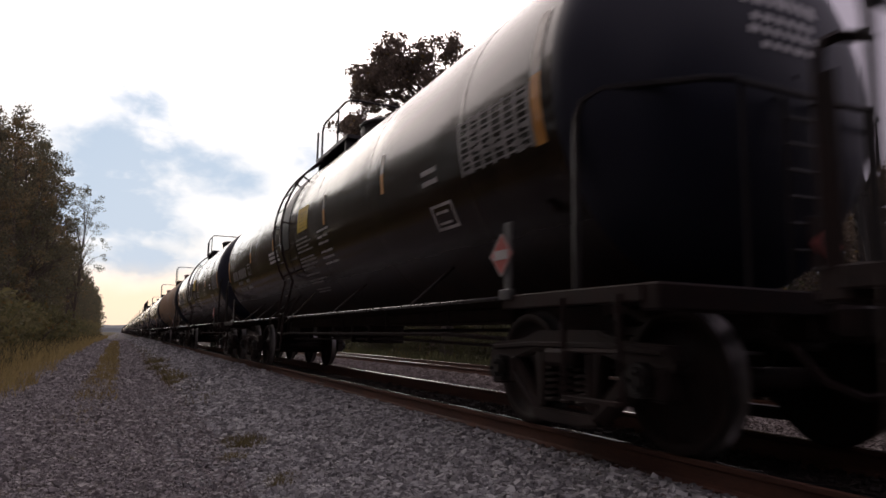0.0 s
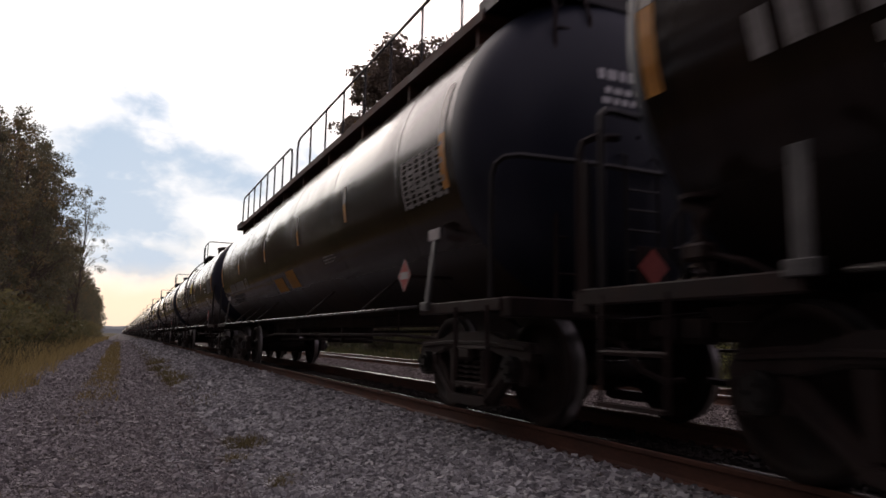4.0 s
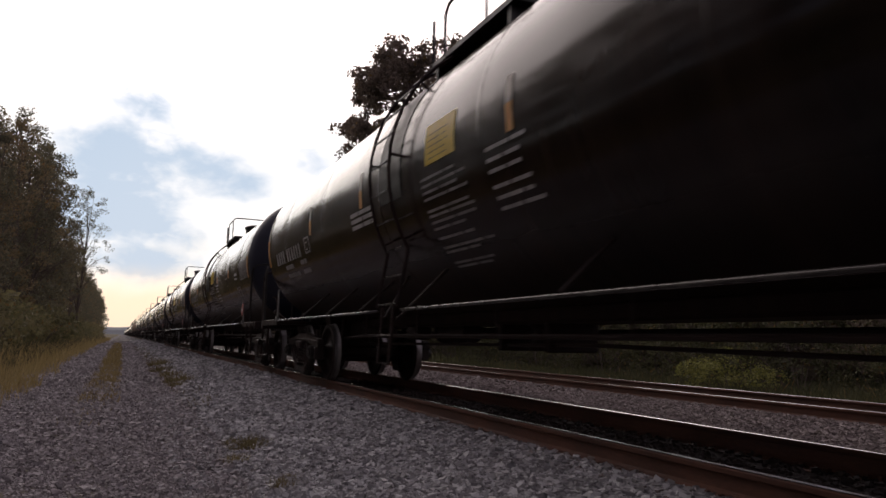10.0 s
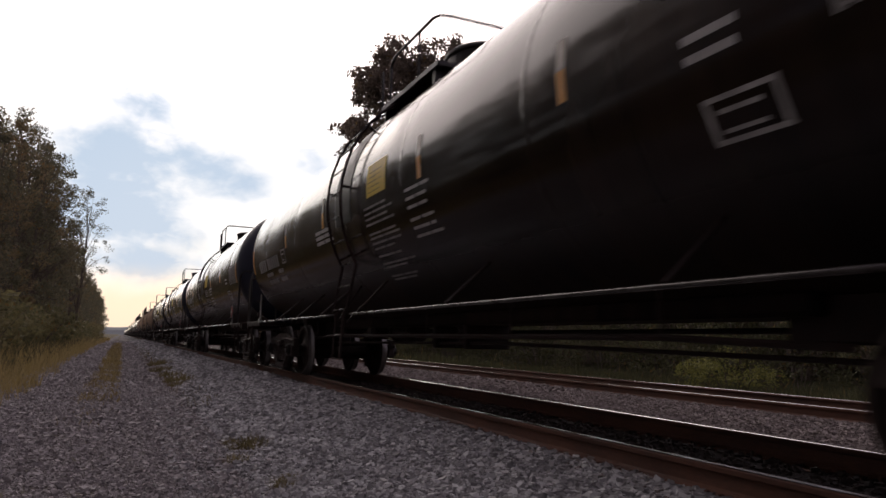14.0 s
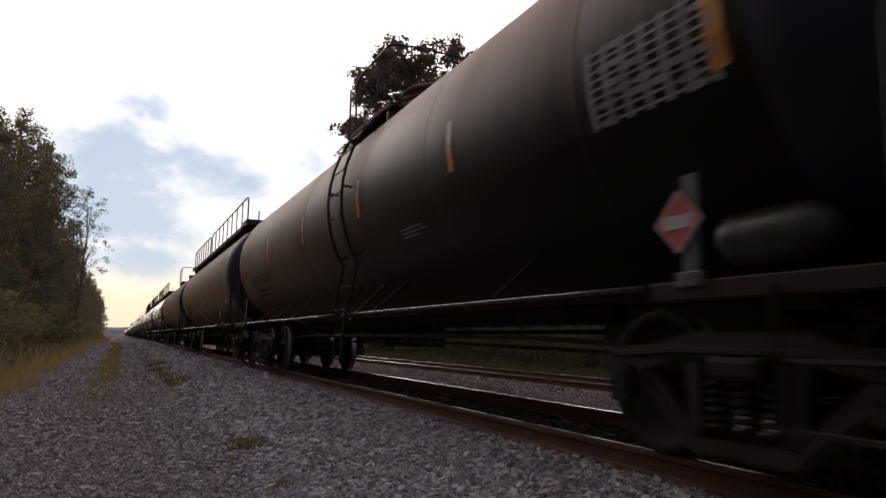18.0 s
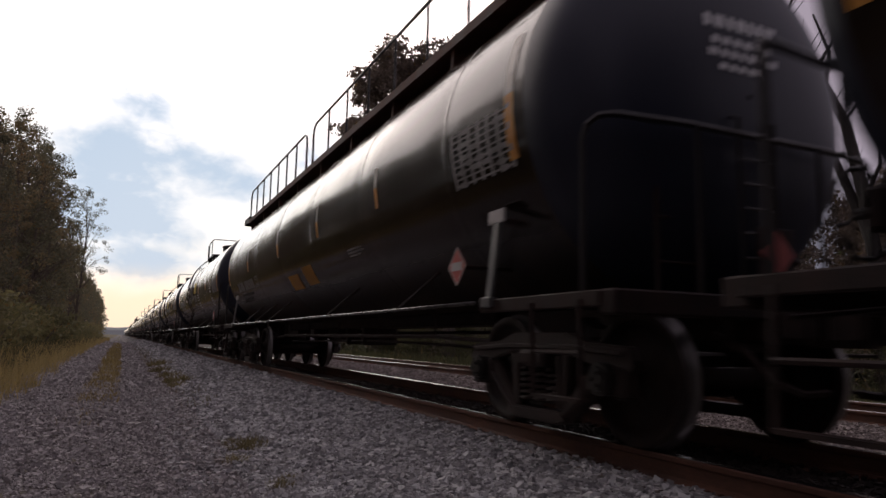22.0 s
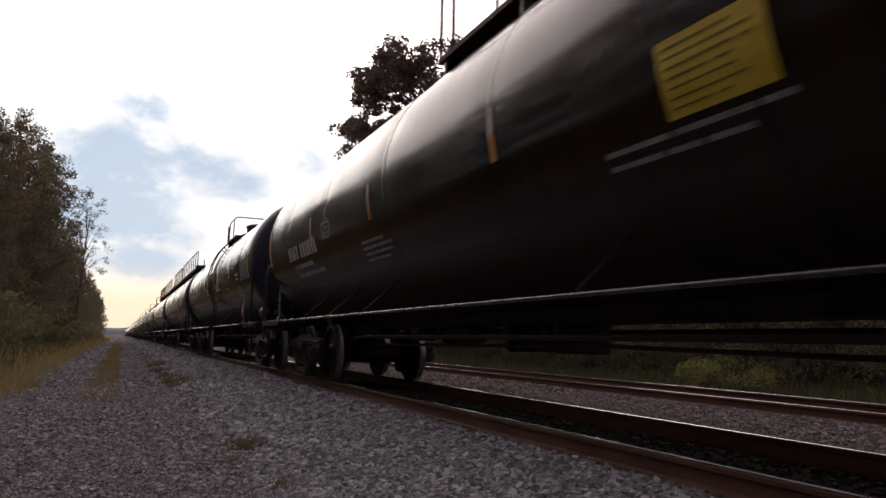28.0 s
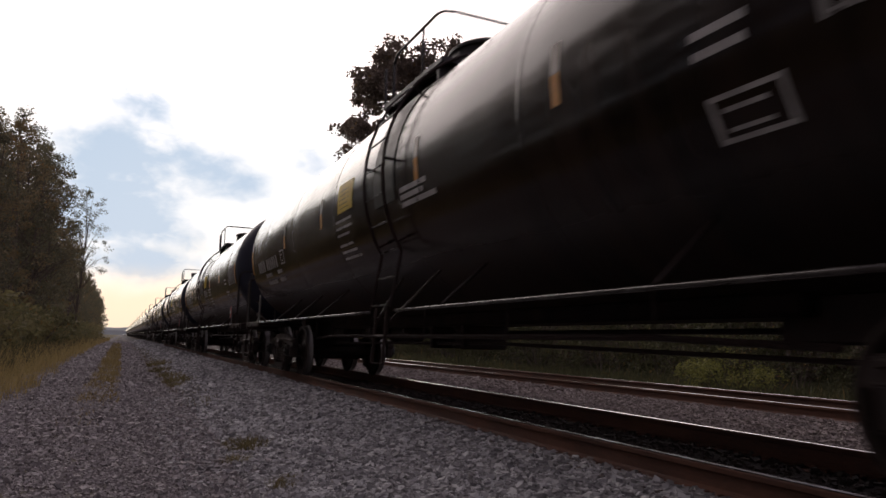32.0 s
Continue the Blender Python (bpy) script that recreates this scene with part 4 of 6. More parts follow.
def bracket_mesh():
    bm = B()
    outline = [(-0.93, 4.0), (-0.55, 4.0), (-0.80, 3.84), (-0.93, 3.76)]
    a = [bm.verts.new((x, -0.02, z)) for x, z in outline]
    b = [bm.verts.new((x, 0.02, z)) for x, z in outline]
    bm.faces.new(a)
    bm.faces.new(b[::-1])
    for i in range(4):
        bm.faces.new((a[i], a[(i + 1) % 4], b[(i + 1) % 4], b[i]))
    bmesh.ops.recalc_face_normals(bm, faces=bm.faces[:])
    return bm


def platform_rail_mesh(top):
    """Bent pipe railing: a low gate post at the rear, the tall hoop ahead of it, a bar across."""
    bm = B()
    for s in (-1, 1):
        x = s * 0.94
        tube(bm, [(x, 0.62, 4.02), (x, 0.62, top - 0.12), (x, 0.53, top - 0.02), (x, 0.38, top), (x, -0.82, top), (x * 0.95, -0.93, top), (x * 0.8, -0.97, top), (x * 0.3, -0.97, top)], 0.020)
        tube(bm, [(x, -0.4, 4.02), (x, -0.4, top)], 0.017)
        tube(bm, [(x, 0.95, 4.0), (x, 0.95, top - 0.06)], 0.020)
    tube(bm, [(0.284, -0.97, top), (-0.284, -0.97, top)], 0.020)
    return bm


def dome_mesh():
    bm = lathe(B(), [(0.52, 3.95), (0.52, 4.40), (0.55, 4.40), (0.55, 4.44), (0.50, 4.48), (0.02, 4.52)], "z", 28)
    box(bm, -0.09, 0.09, 0.48, 0.60, 4.30, 4.44, 0.01)
    return bm


def manway_mesh():
    bm = lathe(B(), [(0.30, 4.0), (0.30, 4.26), (0.36, 4.26), (0.36, 4.31), (0.02, 4.35)], "z", 24)
    for k in range(6):
        a = 2 * math.pi * k / 6
        rod(bm, (0.36 * math.cos(a), 0.36 * math.sin(a), 4.2), (0.36 * math.cos(a), 0.36 * math.sin(a), 4.36), 0.025, 6)
    return bm


def outlet_mesh():
    bm = lathe(B(), [(0.22, 1.10), (0.22, 0.92), (0.15, 0.86), (0.15, 0.70), (0.19, 0.70), (0.19, 0.64), (0.02, 0.64)], "z", 18)
    box(bm, -0.32, 0.32, -0.5, -0.42, 0.62, 1.08, 0.02)
    box(bm, -0.32, 0.32, 0.42, 0.5, 0.62, 1.08, 0.02)
    rod(bm, (-0.3, -0.25, 0.8), (0.3, -0.25, 0.8), 0.03, 6)
    return bm


def brake_rod_mesh():
    bm = tube(B(), [(-0.55, -5.6, 0.72), (-0.62, -4.2, 0.77), (-0.62, 4.2, 0.77), (-0.55, 5.6, 0.72)], 0.026)
    for y in (-4.2, -2.1, 0, 2.1, 4.2):
        rod(bm, (-0.62, y, 0.77), (-0.62, y, 1.22), 0.014, 5)
    return bm


def train_pipe_mesh():
    return tube(B(), [(0.30, -6.6, 0.86), (0.42, -4.8, 0.84), (0.42, 4.8, 0.84), (0.30, 6.6, 0.86)], 0.026)


def pull_rod_mesh():
    return tube(B(), [(-0.25, -5.5, 0.64), (-0.25, -1.2, 0.70), (-0.20, 5.4, 0.64)], 0.020)


def brake_gear_mesh():
    """Brake cylinder, valve and lever under the belly."""
    bm = rod(B(), (0.1, 1.9, 0.86), (0.1, 2.7, 0.86), 0.17, 16)
    rod(bm, (0.1, 2.68, 0.86), (0.1, 2.74, 0.86), 0.20, 16)
    rod(bm, (0.1, 1.2, 0.86), (0.1, 1.9, 0.86), 0.03, 8)
    box(bm, -0.28, 0.0, 3.0, 3.35, 0.72, 1.02, 0.03)
    box(bm, -0.45, 0.3, 1.12, 1.20, 0.82, 0.88, 0.01)
    box(bm, 0.0, 0.12, 1.6, 3.3, 1.0, 1.10)
    return bm


def reservoir_mesh():
    bm = lathe(B(), [(0.02, -0.50), (0.13, -0.48), (0.20, -0.40), (0.215, -0.30), (0.215, 0.30), (0.20, 0.40), (0.13, 0.48), (0.02, 0.50)], "y", 20)
    for y in (-0.25, 0.25):
        lathe(bm, [(0.214, y - 0.025), (0.224, y - 0.02), (0.224, y + 0.02), (0.214, y + 0.025)], "y", 20)
    return bm


def crossing_rail_mesh(y0, y1, posts):
    """Railing along one side of a top walkway."""
    bm = B()
    x, z0, zt = -1.08, 3.92, 4.74
    tube(bm, [(x, y1, z0), (x, y1, zt - 0.18), (x, y1 - 0.06, zt - 0.05), (x, y1 - 0.2, zt), (x, y0 + 0.2, zt), (x, y0 + 0.06, zt - 0.05), (x, y0, zt - 0.18), (x, y0, z0)], 0.021)
    for k in range(1, posts):
        y = y0 + (y1 - y0) * k / posts
        tube(bm, [(x, y, z0), (x, y, zt)], 0.018)
    return bm


def top_walk_mesh(y0, y1):
    """Grating strip along the tank's shoulder, on angle brackets."""
    bm = box(B(), -1.11, -0.55, y0, y1, 3.88, 3.91)
    for x in (-1.12, -0.55):
        box(bm, x - 0.02, x + 0.02, y0, y1, 3.84, 3.95)
    for k in range(9):
        y = y0 + 0.2 + (y1 - y0 - 0.4) * k / 8
        box(bm, -1.09, -0.6, y - 0.025, y + 0.025, 3.60, 3.90)
    return bm


def end_deck_mesh():
    """Grated deck across the end of the walkway, on two gusset plates."""
    bm = box(B(), -1.11, 1.11, 7.42, 8.22, 3.88, 3.91)
    for y in (7.44, 8.21):
        box(bm, -1.12, 1.12, y - 0.015, y + 0.015, 3.79, 3.95)
    for x in (-1.11, 1.11):
        box(bm, x - 0.015, x + 0.015, 7.44, 8.21, 3.80, 3.95)
    for x in (-0.62, 0.62):
        prism(bm, [(7.46, 3.88), (8.18, 3.88), (8.05, 3.50), (7.46, 3.60)], x - 0.012, x + 0.012)
    return bm


def climbing_ladder_mesh():
    bm = B()
    for u in (0.42, 0.80):
        tube(bm, [(u, 8.30, 1.05), (u, 8.30, 3.70), (u, 8.22, 3.90), (u, 8.22, 4.30)], 0.020)
    return bm


def data_grid_mesh(y0, y1, a0, a1):
    """Qualification stencil: close rows of small writing, crossed by column lines."""
    bm = B()
    n = 9
    for k in range(n):
        a = a0 + (a1 - a0) * (k + 0.5) / n
        patch(bm, y0, y1, a - 0.32, a + 0.32, 0.006)
    for k in range(7):
        y = y0 + (y1 - y0) * k / 6
        patch(bm, y, y + 0.05, a0, a1, 0.007)
    rnd = random.Random(5)
    for k in range(20):
        y, i = rnd.uniform(y0, y1 - 0.16), rnd.randrange(n)
        a = a0 + (a1 - a0) * i / n
        patch(bm, y, y + 0.14, a + 0.2, a + (a1 - a0) / n - 0.2, 0.005)
    return bm


def outline_box_mesh(y0, y1, a0, a1, fill=True):
    bm = B()
    t, u = 0.035, 1.1
    patch(bm, y0, y1, a0, a0 + u)
    patch(bm, y0, y1, a1 - u, a1)
    patch(bm, y0, y0 + t, a0 + u, a1 - u)
    patch(bm, y1 - t, y1, a0 + u, a1 - u)
    if fill:
        m = (a0 + a1) / 2
        patch(bm, y0 + 0.12, y1 - 0.08, m + 1.2, m + 2.2)
        patch(bm, y0 + 0.12, y1 - 0.08, a0 + 2.1, a0 + 3.0)
    return bm


def block_mesh(y0, y1, angs, tall, seed, letters=False):
    rnd = random.Random(seed)
    bm = B()
    for k, a in enumerate(angs):
        cut = 0 if letters else rnd.uniform(0, 0.35) * (y1 - y0)
        text_row(bm, y0 + cut, y1, a, tall, rnd, letters)
    return bm


def head_text_mesh(end, square):
    bm = B()
    rnd = random.Random(8)
    for z, w, tall in ((0.50, 0.42, 0.10), (0.37, 0.36, 0.06), (0.27, 0.40, 0.06), (0.17, 0.3, 0.05)):
        x = -w
        while x < w - 0.1:
            d = rnd.uniform(0.06, 0.11)
            vs = [bm.verts.new((u, end * (head_y(u, v, square) + 0.006), Z_TANK + v)) for u, v in ((x, z), (x + d, z), (x + d, z + tall), (x, z + tall))]
            bm.faces.new(vs)
            x += d + 0.025
    return bm


def loops_mesh(which="small"):
    """Spray-painted loops, as flat painted strokes on the tank."""
    bm = B()

    def stroke(pts, w=0.05):
        prev = None
        for i, (y, a) in enumerate(pts):
            ny, na = pts[min(i + 1, len(pts) - 1)][0] - pts[max(i - 1, 0)][0], (pts[min(i + 1, len(pts) - 1)][1] - pts[max(i - 1, 0)][1]) / 37.0
            d = math.hypot(ny, na) or 1
            oy, oa = -na / d * w / 2, ny / d * w / 2 * 37.0
            cur = (bm.verts.new(on_tank(y + oy, a + oa, 0.007)), bm.verts.new(on_tank(y - oy, a - oa, 0.007)))
            if prev:
                bm.faces.new((prev[0], prev[1], cur[1], cur[0]))
            prev = cur

    def oval(cy, ca, ry, ra, t0=0, t1=360):
        stroke([(cy + ry * math.cos(radians(t)), ca + ra * math.sin(radians(t))) for t in range(t0, t1 + 1, 15)])
    if which == "chalk":
        rnd = random.Random(3)
        for k in range(9):
            y, a = 1.5 - 0.18 * k, -15 - 8 * rnd.random()
            stroke([(y, a - 7), (y - 0.12, a), (y - 0.30, a + 3), (y - 0.55, a - 2 - 5 * rnd.random())], 0.04)
        return bm
    if which == "large":
        oval(-1.75, -18, 0.32, 8, 0, 200)
        oval(-2.15, -17, 0.24, 7, -40, 190)
        oval(-1.72, -32, 0.32, 20, 60, 190)
        stroke([(-2.05 - 0.5 * math.sin(k / 4), -27 + 16 * math.sin(k / 3) - 2.2 * k) for k in range(9)], 0.06)
        stroke([(-2.4 - 0.05 * k, -10.5 - 3.6 * k) for k in range(9)], 0.06)
        stroke([(-2.9 - 0.045 * k, -13 - 3.6 * k) for k in range(9)], 0.06)
        oval(-2.1, -33, 0.30, 5, 20, 200)
        oval(-3.25, -19, 0.18, 8, 60, 260)
        return bm
    oval(2.25, -14, 0.42, 10)
    oval(2.3, -27, 0.45, 8, -30, 250)
    oval(1.55, -20, 0.32, 16)
    oval(1.5, -13, 0.14, 5)
    oval(0.95, -17, 0.36, 14, -60, 240)
    oval(0.9, -30, 0.4, 9, 10, 330)
    oval(0.25, -14, 0.38, 13)
    oval(0.22, -9, 0.10, 4)
    oval(-0.1, -34, 0.5, 12, 40, 200)
    stroke([(1.9, -36), (1.4, -41), (0.8, -42), (0.2, -40)])
    return bm


def make_car(style):
    """One tank car, its origin on the rails at mid-length. Styles: ladder_rear, ladder_front (the same kind seen from its other side), walkway, plain, big_panel."""
    dusty = style in ("walkway", "plain", "painted", "orange_panel", "chalked")
    labels = {"ladder_rear": "black tank car with yellow panel, side ladder and top platform", "ladder_front": "black tank car turned round, yellow panel behind its side ladder",
              "walkway": "dusty black tank car with full-length top walkway and orange panels", "walkway_low": "black tank car with railed walkway and two small orange panels", "plain": "brown-dusted tank car with small top platform and worn stripes",
              "painted": "brown-dusted tank car with spray-painted loops and orange panel", "orange_panel": "brown-dusted tank car with one faded orange panel",
              "orange_black": "glossy black tank car with one orange panel", "chalked": "brown-dusted tank car with faint chalky scrawl on its side",
              "big_panel": "glossy black tank car with large yellow panel"}
    car = new("tank_car")
    tagged(car, labels[style], "tank car", "tank cars of the train")
    older = style in ("ladder_rear", "ladder_front", "big_panel")
    truck = TRUCK if older else 6.76
    posted = older or style == "plain"
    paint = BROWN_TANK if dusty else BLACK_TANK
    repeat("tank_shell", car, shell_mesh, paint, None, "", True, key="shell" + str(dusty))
    for s in (1, -1):
        turn = None if s == 1 else pose(0, 0, 0, 0, 0, 180)
        square = 0.72 if style not in ("ladder_rear", "big_panel") and s == -1 else 1.0
        repeat("tank_head", car, lambda: head_mesh(REAR, REAR_HEAD) if s == 1 else head_mesh(HALF, HEAD, square), HEAD_SKY_TINT, turn, "dished black tank end, blue of the dusk sky in its colour", True, key="head%d%g" % (s, square))
        repeat("end_frame", car, end_frame_mesh, UNDERFRAME, turn)
        repeat("saddle", car, saddle_mesh, UNDERFRAME, pose(0, truck - TRUCK, 0) if s == 1 else turn @ Matrix.Translation((0, TRUCK_FRONT - TRUCK, 0)))
        repeat("coupler", car, coupler_mesh, CAST, turn, "rusty cast coupler")
        repeat("air_hose", car, hose_mesh, UNDERFRAME, turn)
        kind = "wrapped" if older and s == -1 else "straight"
        er = repeat("end_railing", car, lambda: end_rail_mesh(kind), STEEL_BLACK, turn, key="end_rail" + kind)
        for u in (-0.62, 0.62):
            repeat("railing_post", er, lambda: rail_post_mesh(2.40 if kind == "wrapped" else 2.24), STEEL_BLACK, pose(u, 0, 0), key="rail_post" + kind)
        if older:
            repeat("grab_post", car, grab_post_mesh, UNDERFRAME, turn)
        repeat("end_ladder", car, end_ladder_mesh, STEEL_BLACK, turn)
        repeat("valve_stand", car, valve_stand_mesh, UNDERFRAME, turn)
        holder = repeat("placard_holder", car, end_placard_holder_mesh, UNDERFRAME, turn)
        repeat("end_placard", holder, end_placard_mesh, RED_PLACARD, None, "red diamond hazard placard")
        if s == 1:
            stand = repeat("brake_stand", car, brake_stand_mesh, UNDERFRAME, pose(0.42, 0, 0))
            repeat("brake_wheel", stand, brake_wheel_mesh, STEEL_BLACK)
        repeat("corner_step", car, corner_ladder_mesh, UNDERFRAME, turn)
        repeat("corner_step", car, corner_ladder_mesh, UNDERFRAME, (turn or Matrix.Identity(4)) @ Matrix.Translation((2.96, 0, 0)))
    for k in range(6):
        y = -6.3 + k * 2.52
        repeat("weld_seam", car, seam_mesh, paint, pose(0, y, 0), "", True, key="seam" + str(dusty))
    repeat("bottom_outlet", car, outlet_mesh, UNDERFRAME)
    repeat("bottom_sill", car, lambda: box(B(), -0.34, 0.34, -5.2, 5.2, 0.91, 1.08, 0.03), BLACK_TANK)
    repeat("brake_rod", car, brake_rod_mesh, UNDERFRAME)
    repeat("train_pipe", car, train_pipe_mesh, UNDERFRAME)
    repeat("pull_rod", car, pull_rod_mesh, UNDERFRAME)
    repeat("brake_gear", car, brake_gear_mesh, UNDERFRAME)
    # bogies
    for s in (1, -1):
        make_bogie_copy(car, pose(0, truck if s == 1 else -TRUCK_FRONT, 0))
    # side handrail on its struts, on both sides
    split = {"ladder_rear": (0.45, 1.2), "ladder_front": (-1.2, -0.45), "plain": (-1.4, -0.75)}.get(style)
    runs = [(-6.93, split[0]), (split[1], 6.72)] if split else [(-6.93, 6.72)]
    for y0, y1 in runs:
        repeat("side_handrail", car, lambda: handrail_mesh(y0, y1), PIPE_GLOSS, None, "", True, key="hand%.2f%.2f" % (y0, y1))
    repeat("side_handrail", car, lambda: handrail_mesh(-6.6, 6.95), PIPE_GLOSS, pose(0, 0, 0, 0, 0, 180), "", True, key="hand_far")
    for y in (-5.2, -2.42, 1.9, 3.4, 4.9):
        repeat("handrail_strut", car, strut_mesh, UNDERFRAME, pose(0, y, 0))
    # placards and their posts
    if posted:
        back = -0.24 if style == "plain" else 0.0
        for y in (-7.02 + back, 6.95):
            repeat("placard_post", car, placard_post_mesh, RESERVOIR, pose(0, y, 0), "pale grey placard post")
        pl = repeat("hazard_placard", car, placard_mesh, RED_PLACARD, pose(0, -6.96 + back, 0), "red diamond hazard placard with white band")
    else:
        for y in (-7.12, 6.76):
            lean = repeat("leaning_post", car, leaning_post_mesh, RESERVOIR, pose(0, y, 0), "pale grey post leaning to the tank")
            repeat("name_plate", lean, lambda: box(B(), -1.425, -1.405, -0.13, 0.13, 1.68, 1.79, 0.006), PLACARD_WHITE, None, "small white plate")
        pl = repeat("hazard_placard", car, placard_mesh, RED_PLACARD, pose(0, -6.55 if style.startswith("walkway") else -6.98, 0), "red diamond hazard placard with white band")
        repeat("placard_bracket", pl, lambda: rod(B(), (-1.482, 0, 1.37), (-0.90, 0, 1.37), 0.02, 6), UNDERFRAME)
    repeat("placard_band", pl, placard_band_mesh, PLACARD_WHITE)
    repeat("placard_edge", pl, placard_edge_mesh, PLACARD_WHITE)
    if style not in ("walkway", "walkway_low", "ladder_rear"):
        repeat("air_reservoir", car, reservoir_mesh, DULL_RESERVOIR, pose(-1.0, -7.42, 1.32) @ Matrix.Scale(0.72, 4), "grey cylindrical air reservoir", True)
    # reflective stripes
    def stripe(y, a0, a1, w=0.10, key="stripe"):
        m = (a0 + a1) / 2
        repeat("reflective_stripe", car, lambda: patch(B(), -w / 2, w / 2, a0, m, 0.008), ORANGE_TAPE, pose(0, y, 0), "orange lower half of the stripe", key=key + "%g%g%g" % (a0, a1, w))
        repeat("reflective_stripe", car, lambda: patch(B(), -w / 2, w / 2, m + 0.1, a1, 0.008), PALE_TAPE, pose(0, y, 0), "pale upper half of the stripe", key=key + "pale%g%g%g" % (a0, a1, w))

    def ink(name, y0, y1, angs, tall, seed, material=WHITE_INK, letters=False):
        ob = repeat(name, car, lambda: block_mesh(y0, y1, angs, tall, seed, letters), material, key="%s%g%g%d%g" % (name, y0, y1, seed, tall))
        tagged(ob, kind="stuff")
    for y in (-7.5, 7.83):
        stripe(y, -17, 22, 0.13)
    tagged(repeat("end_lettering", car, lambda: head_text_mesh(-1, square), BRIGHT_INK, key="end_lettering%g" % square), kind="stuff")
    if style in ("ladder_rear", "ladder_front"):
        front = style == "ladder_front"
        for y in (-4.28, -1.78, 1.9, 4.47):
            stripe(y, -8.5, 8.5)
        ink("car_number", 5.20, 7.17, (-14,), 8.6, 1, GREY_INK, True)
        ink("capacity_lettering", 5.63, 6.58, (-21.9, -28.1), 2.9, 2, GREY_INK)
        ink("load_lettering", 4.92, 5.45, (-21.9, -28.1), 2.9, 42, GREY_INK)
        repeat("class_box", car, lambda: outline_box_mesh(4.63, 4.95, -18.0, -8.0), GREY_INK)
        repeat("data_stencil", car, lambda: data_grid_mesh(-7.42, -6.28, -16.5, 1.5), GREY_INK)
        repeat("owner_mark", car, lambda: outline_box_mesh(-0.235, 0.235, -31.4, -21.6), WHITE_INK, pose(0, -5.76 if front else -5.66, 0))
        repeat("test_lettering", car, lambda: block_mesh(-0.2, 0.2, (-9, -13), 1.8, 3), WHITE_INK, pose(0, -5.70 if front else -5.58, 0))
        ly, py = (-0.83, 0.68) if front else (0.86, -0.48)
        side_ladder(car, ly)
        repeat("ladder_pad", car, lambda: patch(B(), -0.33, 0.33, -12, 62, 0.010), STEEL_BLACK, pose(0, ly, 0))
        repeat("warning_panel", car, lambda: patch(B(), -0.33, 0.33, -5.5, 9.5, 0.008), YELLOW_SIGN, pose(0, py, 0), "yellow warning panel")
        repeat("panel_lettering", car, lambda: block_mesh(-0.27, 0.27, (5.5, 3.2, 0.9, -1.4, -3.6), 0.32, 12), PANEL_INK, pose(-0.004, py, 0.0), key="panel_ink")
        if front:
            ink("loading_lettering", 0.38, 1.15, (-9.5, -13, -16.5, -22, -25.5, -29), 1.2, 4)
            ink("capacity_stencil", -2.2, -1.3, (-9.5, -12.5, -15.5), 2.0, 5)
        else:
            ink("loading_lettering", -1.05, 0.0, (-10, -12.5, -15, -17.5, -22, -24, -26.5, -29, -33, -37, -39, -44, -46), 1.0, 6, GREY_INK)
            ink("capacity_stencil", 1.45, 2.35, (-10, -13, -16), 1.9, 7)
            ink("notice_lettering", -2.1, -1.35, (-10.5, -14, -17.5, -22.5, -26, -29.5), 1.2, 9)
    elif style == "big_panel":
        for y in (-4.4, -1.3, 1.79, 4.6):
            stripe(y, -15, 2, 0.10, "c")
        ink("car_number", 4.35, 6.25, (-14.5,), 9, 21, WHITE_INK, True)
        ink("capacity_lettering", 4.2, 6.0, (-24, -30), 2.6, 22, GREY_INK)
        repeat("class_box", car, lambda: outline_box_mesh(3.55, 3.95, -14, -5.0), GREY_INK, key="class_c")
        repeat("data_stencil", car, lambda: data_grid_mesh(-7.42, -6.28, -16.5, 1.5), GREY_INK)
        repeat("warning_panel", car, lambda: patch(B(), -3.93, -3.2, -23, -6.5, 0.008), YELLOW_SIGN, key="big_panel", label="large yellow warning panel with black writing")
        repeat("panel_lettering", car, lambda: block_mesh(-3.88, -3.25, (-8.5, -10.5, -12.6, -14.7, -16.8, -19, -21), 0.5, 24), PANEL_INK, key="big_panel_ink", m=pose(-0.004, 0, 0))
        ink("loading_lettering", -4.2, -2.6, (-25.5, -29), 1.3, 25, GREY_INK)
        ink("notice_lettering", 1.3, 2.35, (-24, -27, -30, -33), 1.3, 26, GREY_INK)
    else:
        for y in (-4.4, -1.68 if style != "orange_black" else -1.3, 1.28 if style != "orange_black" else 1.62, 4.72 if style == "walkway_low" else 4.3):
            stripe(y, -12, 6, 0.10, "b")
        ink("car_number", 4.38, 6.62, (-22.8,), 8.2, 31 if dusty else 35, CHALK if dusty else GREY_INK, True)
        ink("capacity_lettering", 4.8, 6.5, (-31.5, -36), 2.6, 32, CHALK if dusty else GREY_INK)
        repeat("data_stencil", car, lambda: data_grid_mesh(-7.5, -6.5, -19, 0), GREY_INK, key="grid_b")
        ink("loading_lettering", -3.6, -2.9, (-25, -26.7, -28.4), 0.7, 33, GREY_INK)
        if style == "walkway":
            repeat("warning_panel", car, lambda: patch(B(), -1.08, -0.40, -46, -32, 0.008, -0.1), ORANGE_SIGN, key="panel_b1", label="faded orange warning panel")
            repeat("warning_panel", car, lambda: patch(B(), 1.35, 1.96, -57, -28, 0.008), ORANGE_SIGN, key="panel_b2", label="faded orange warning panel")
            repeat("dash_lettering", car, lambda: patch(B(), -1.1, -0.3, -25.6, -24, 0.008), GREY_INK, key="dash_b")
        elif style == "walkway_low":
            repeat("class_box", car, lambda: outline_box_mesh(3.86, 4.18, -27.0, -18.0), GREY_INK, key="class_v")
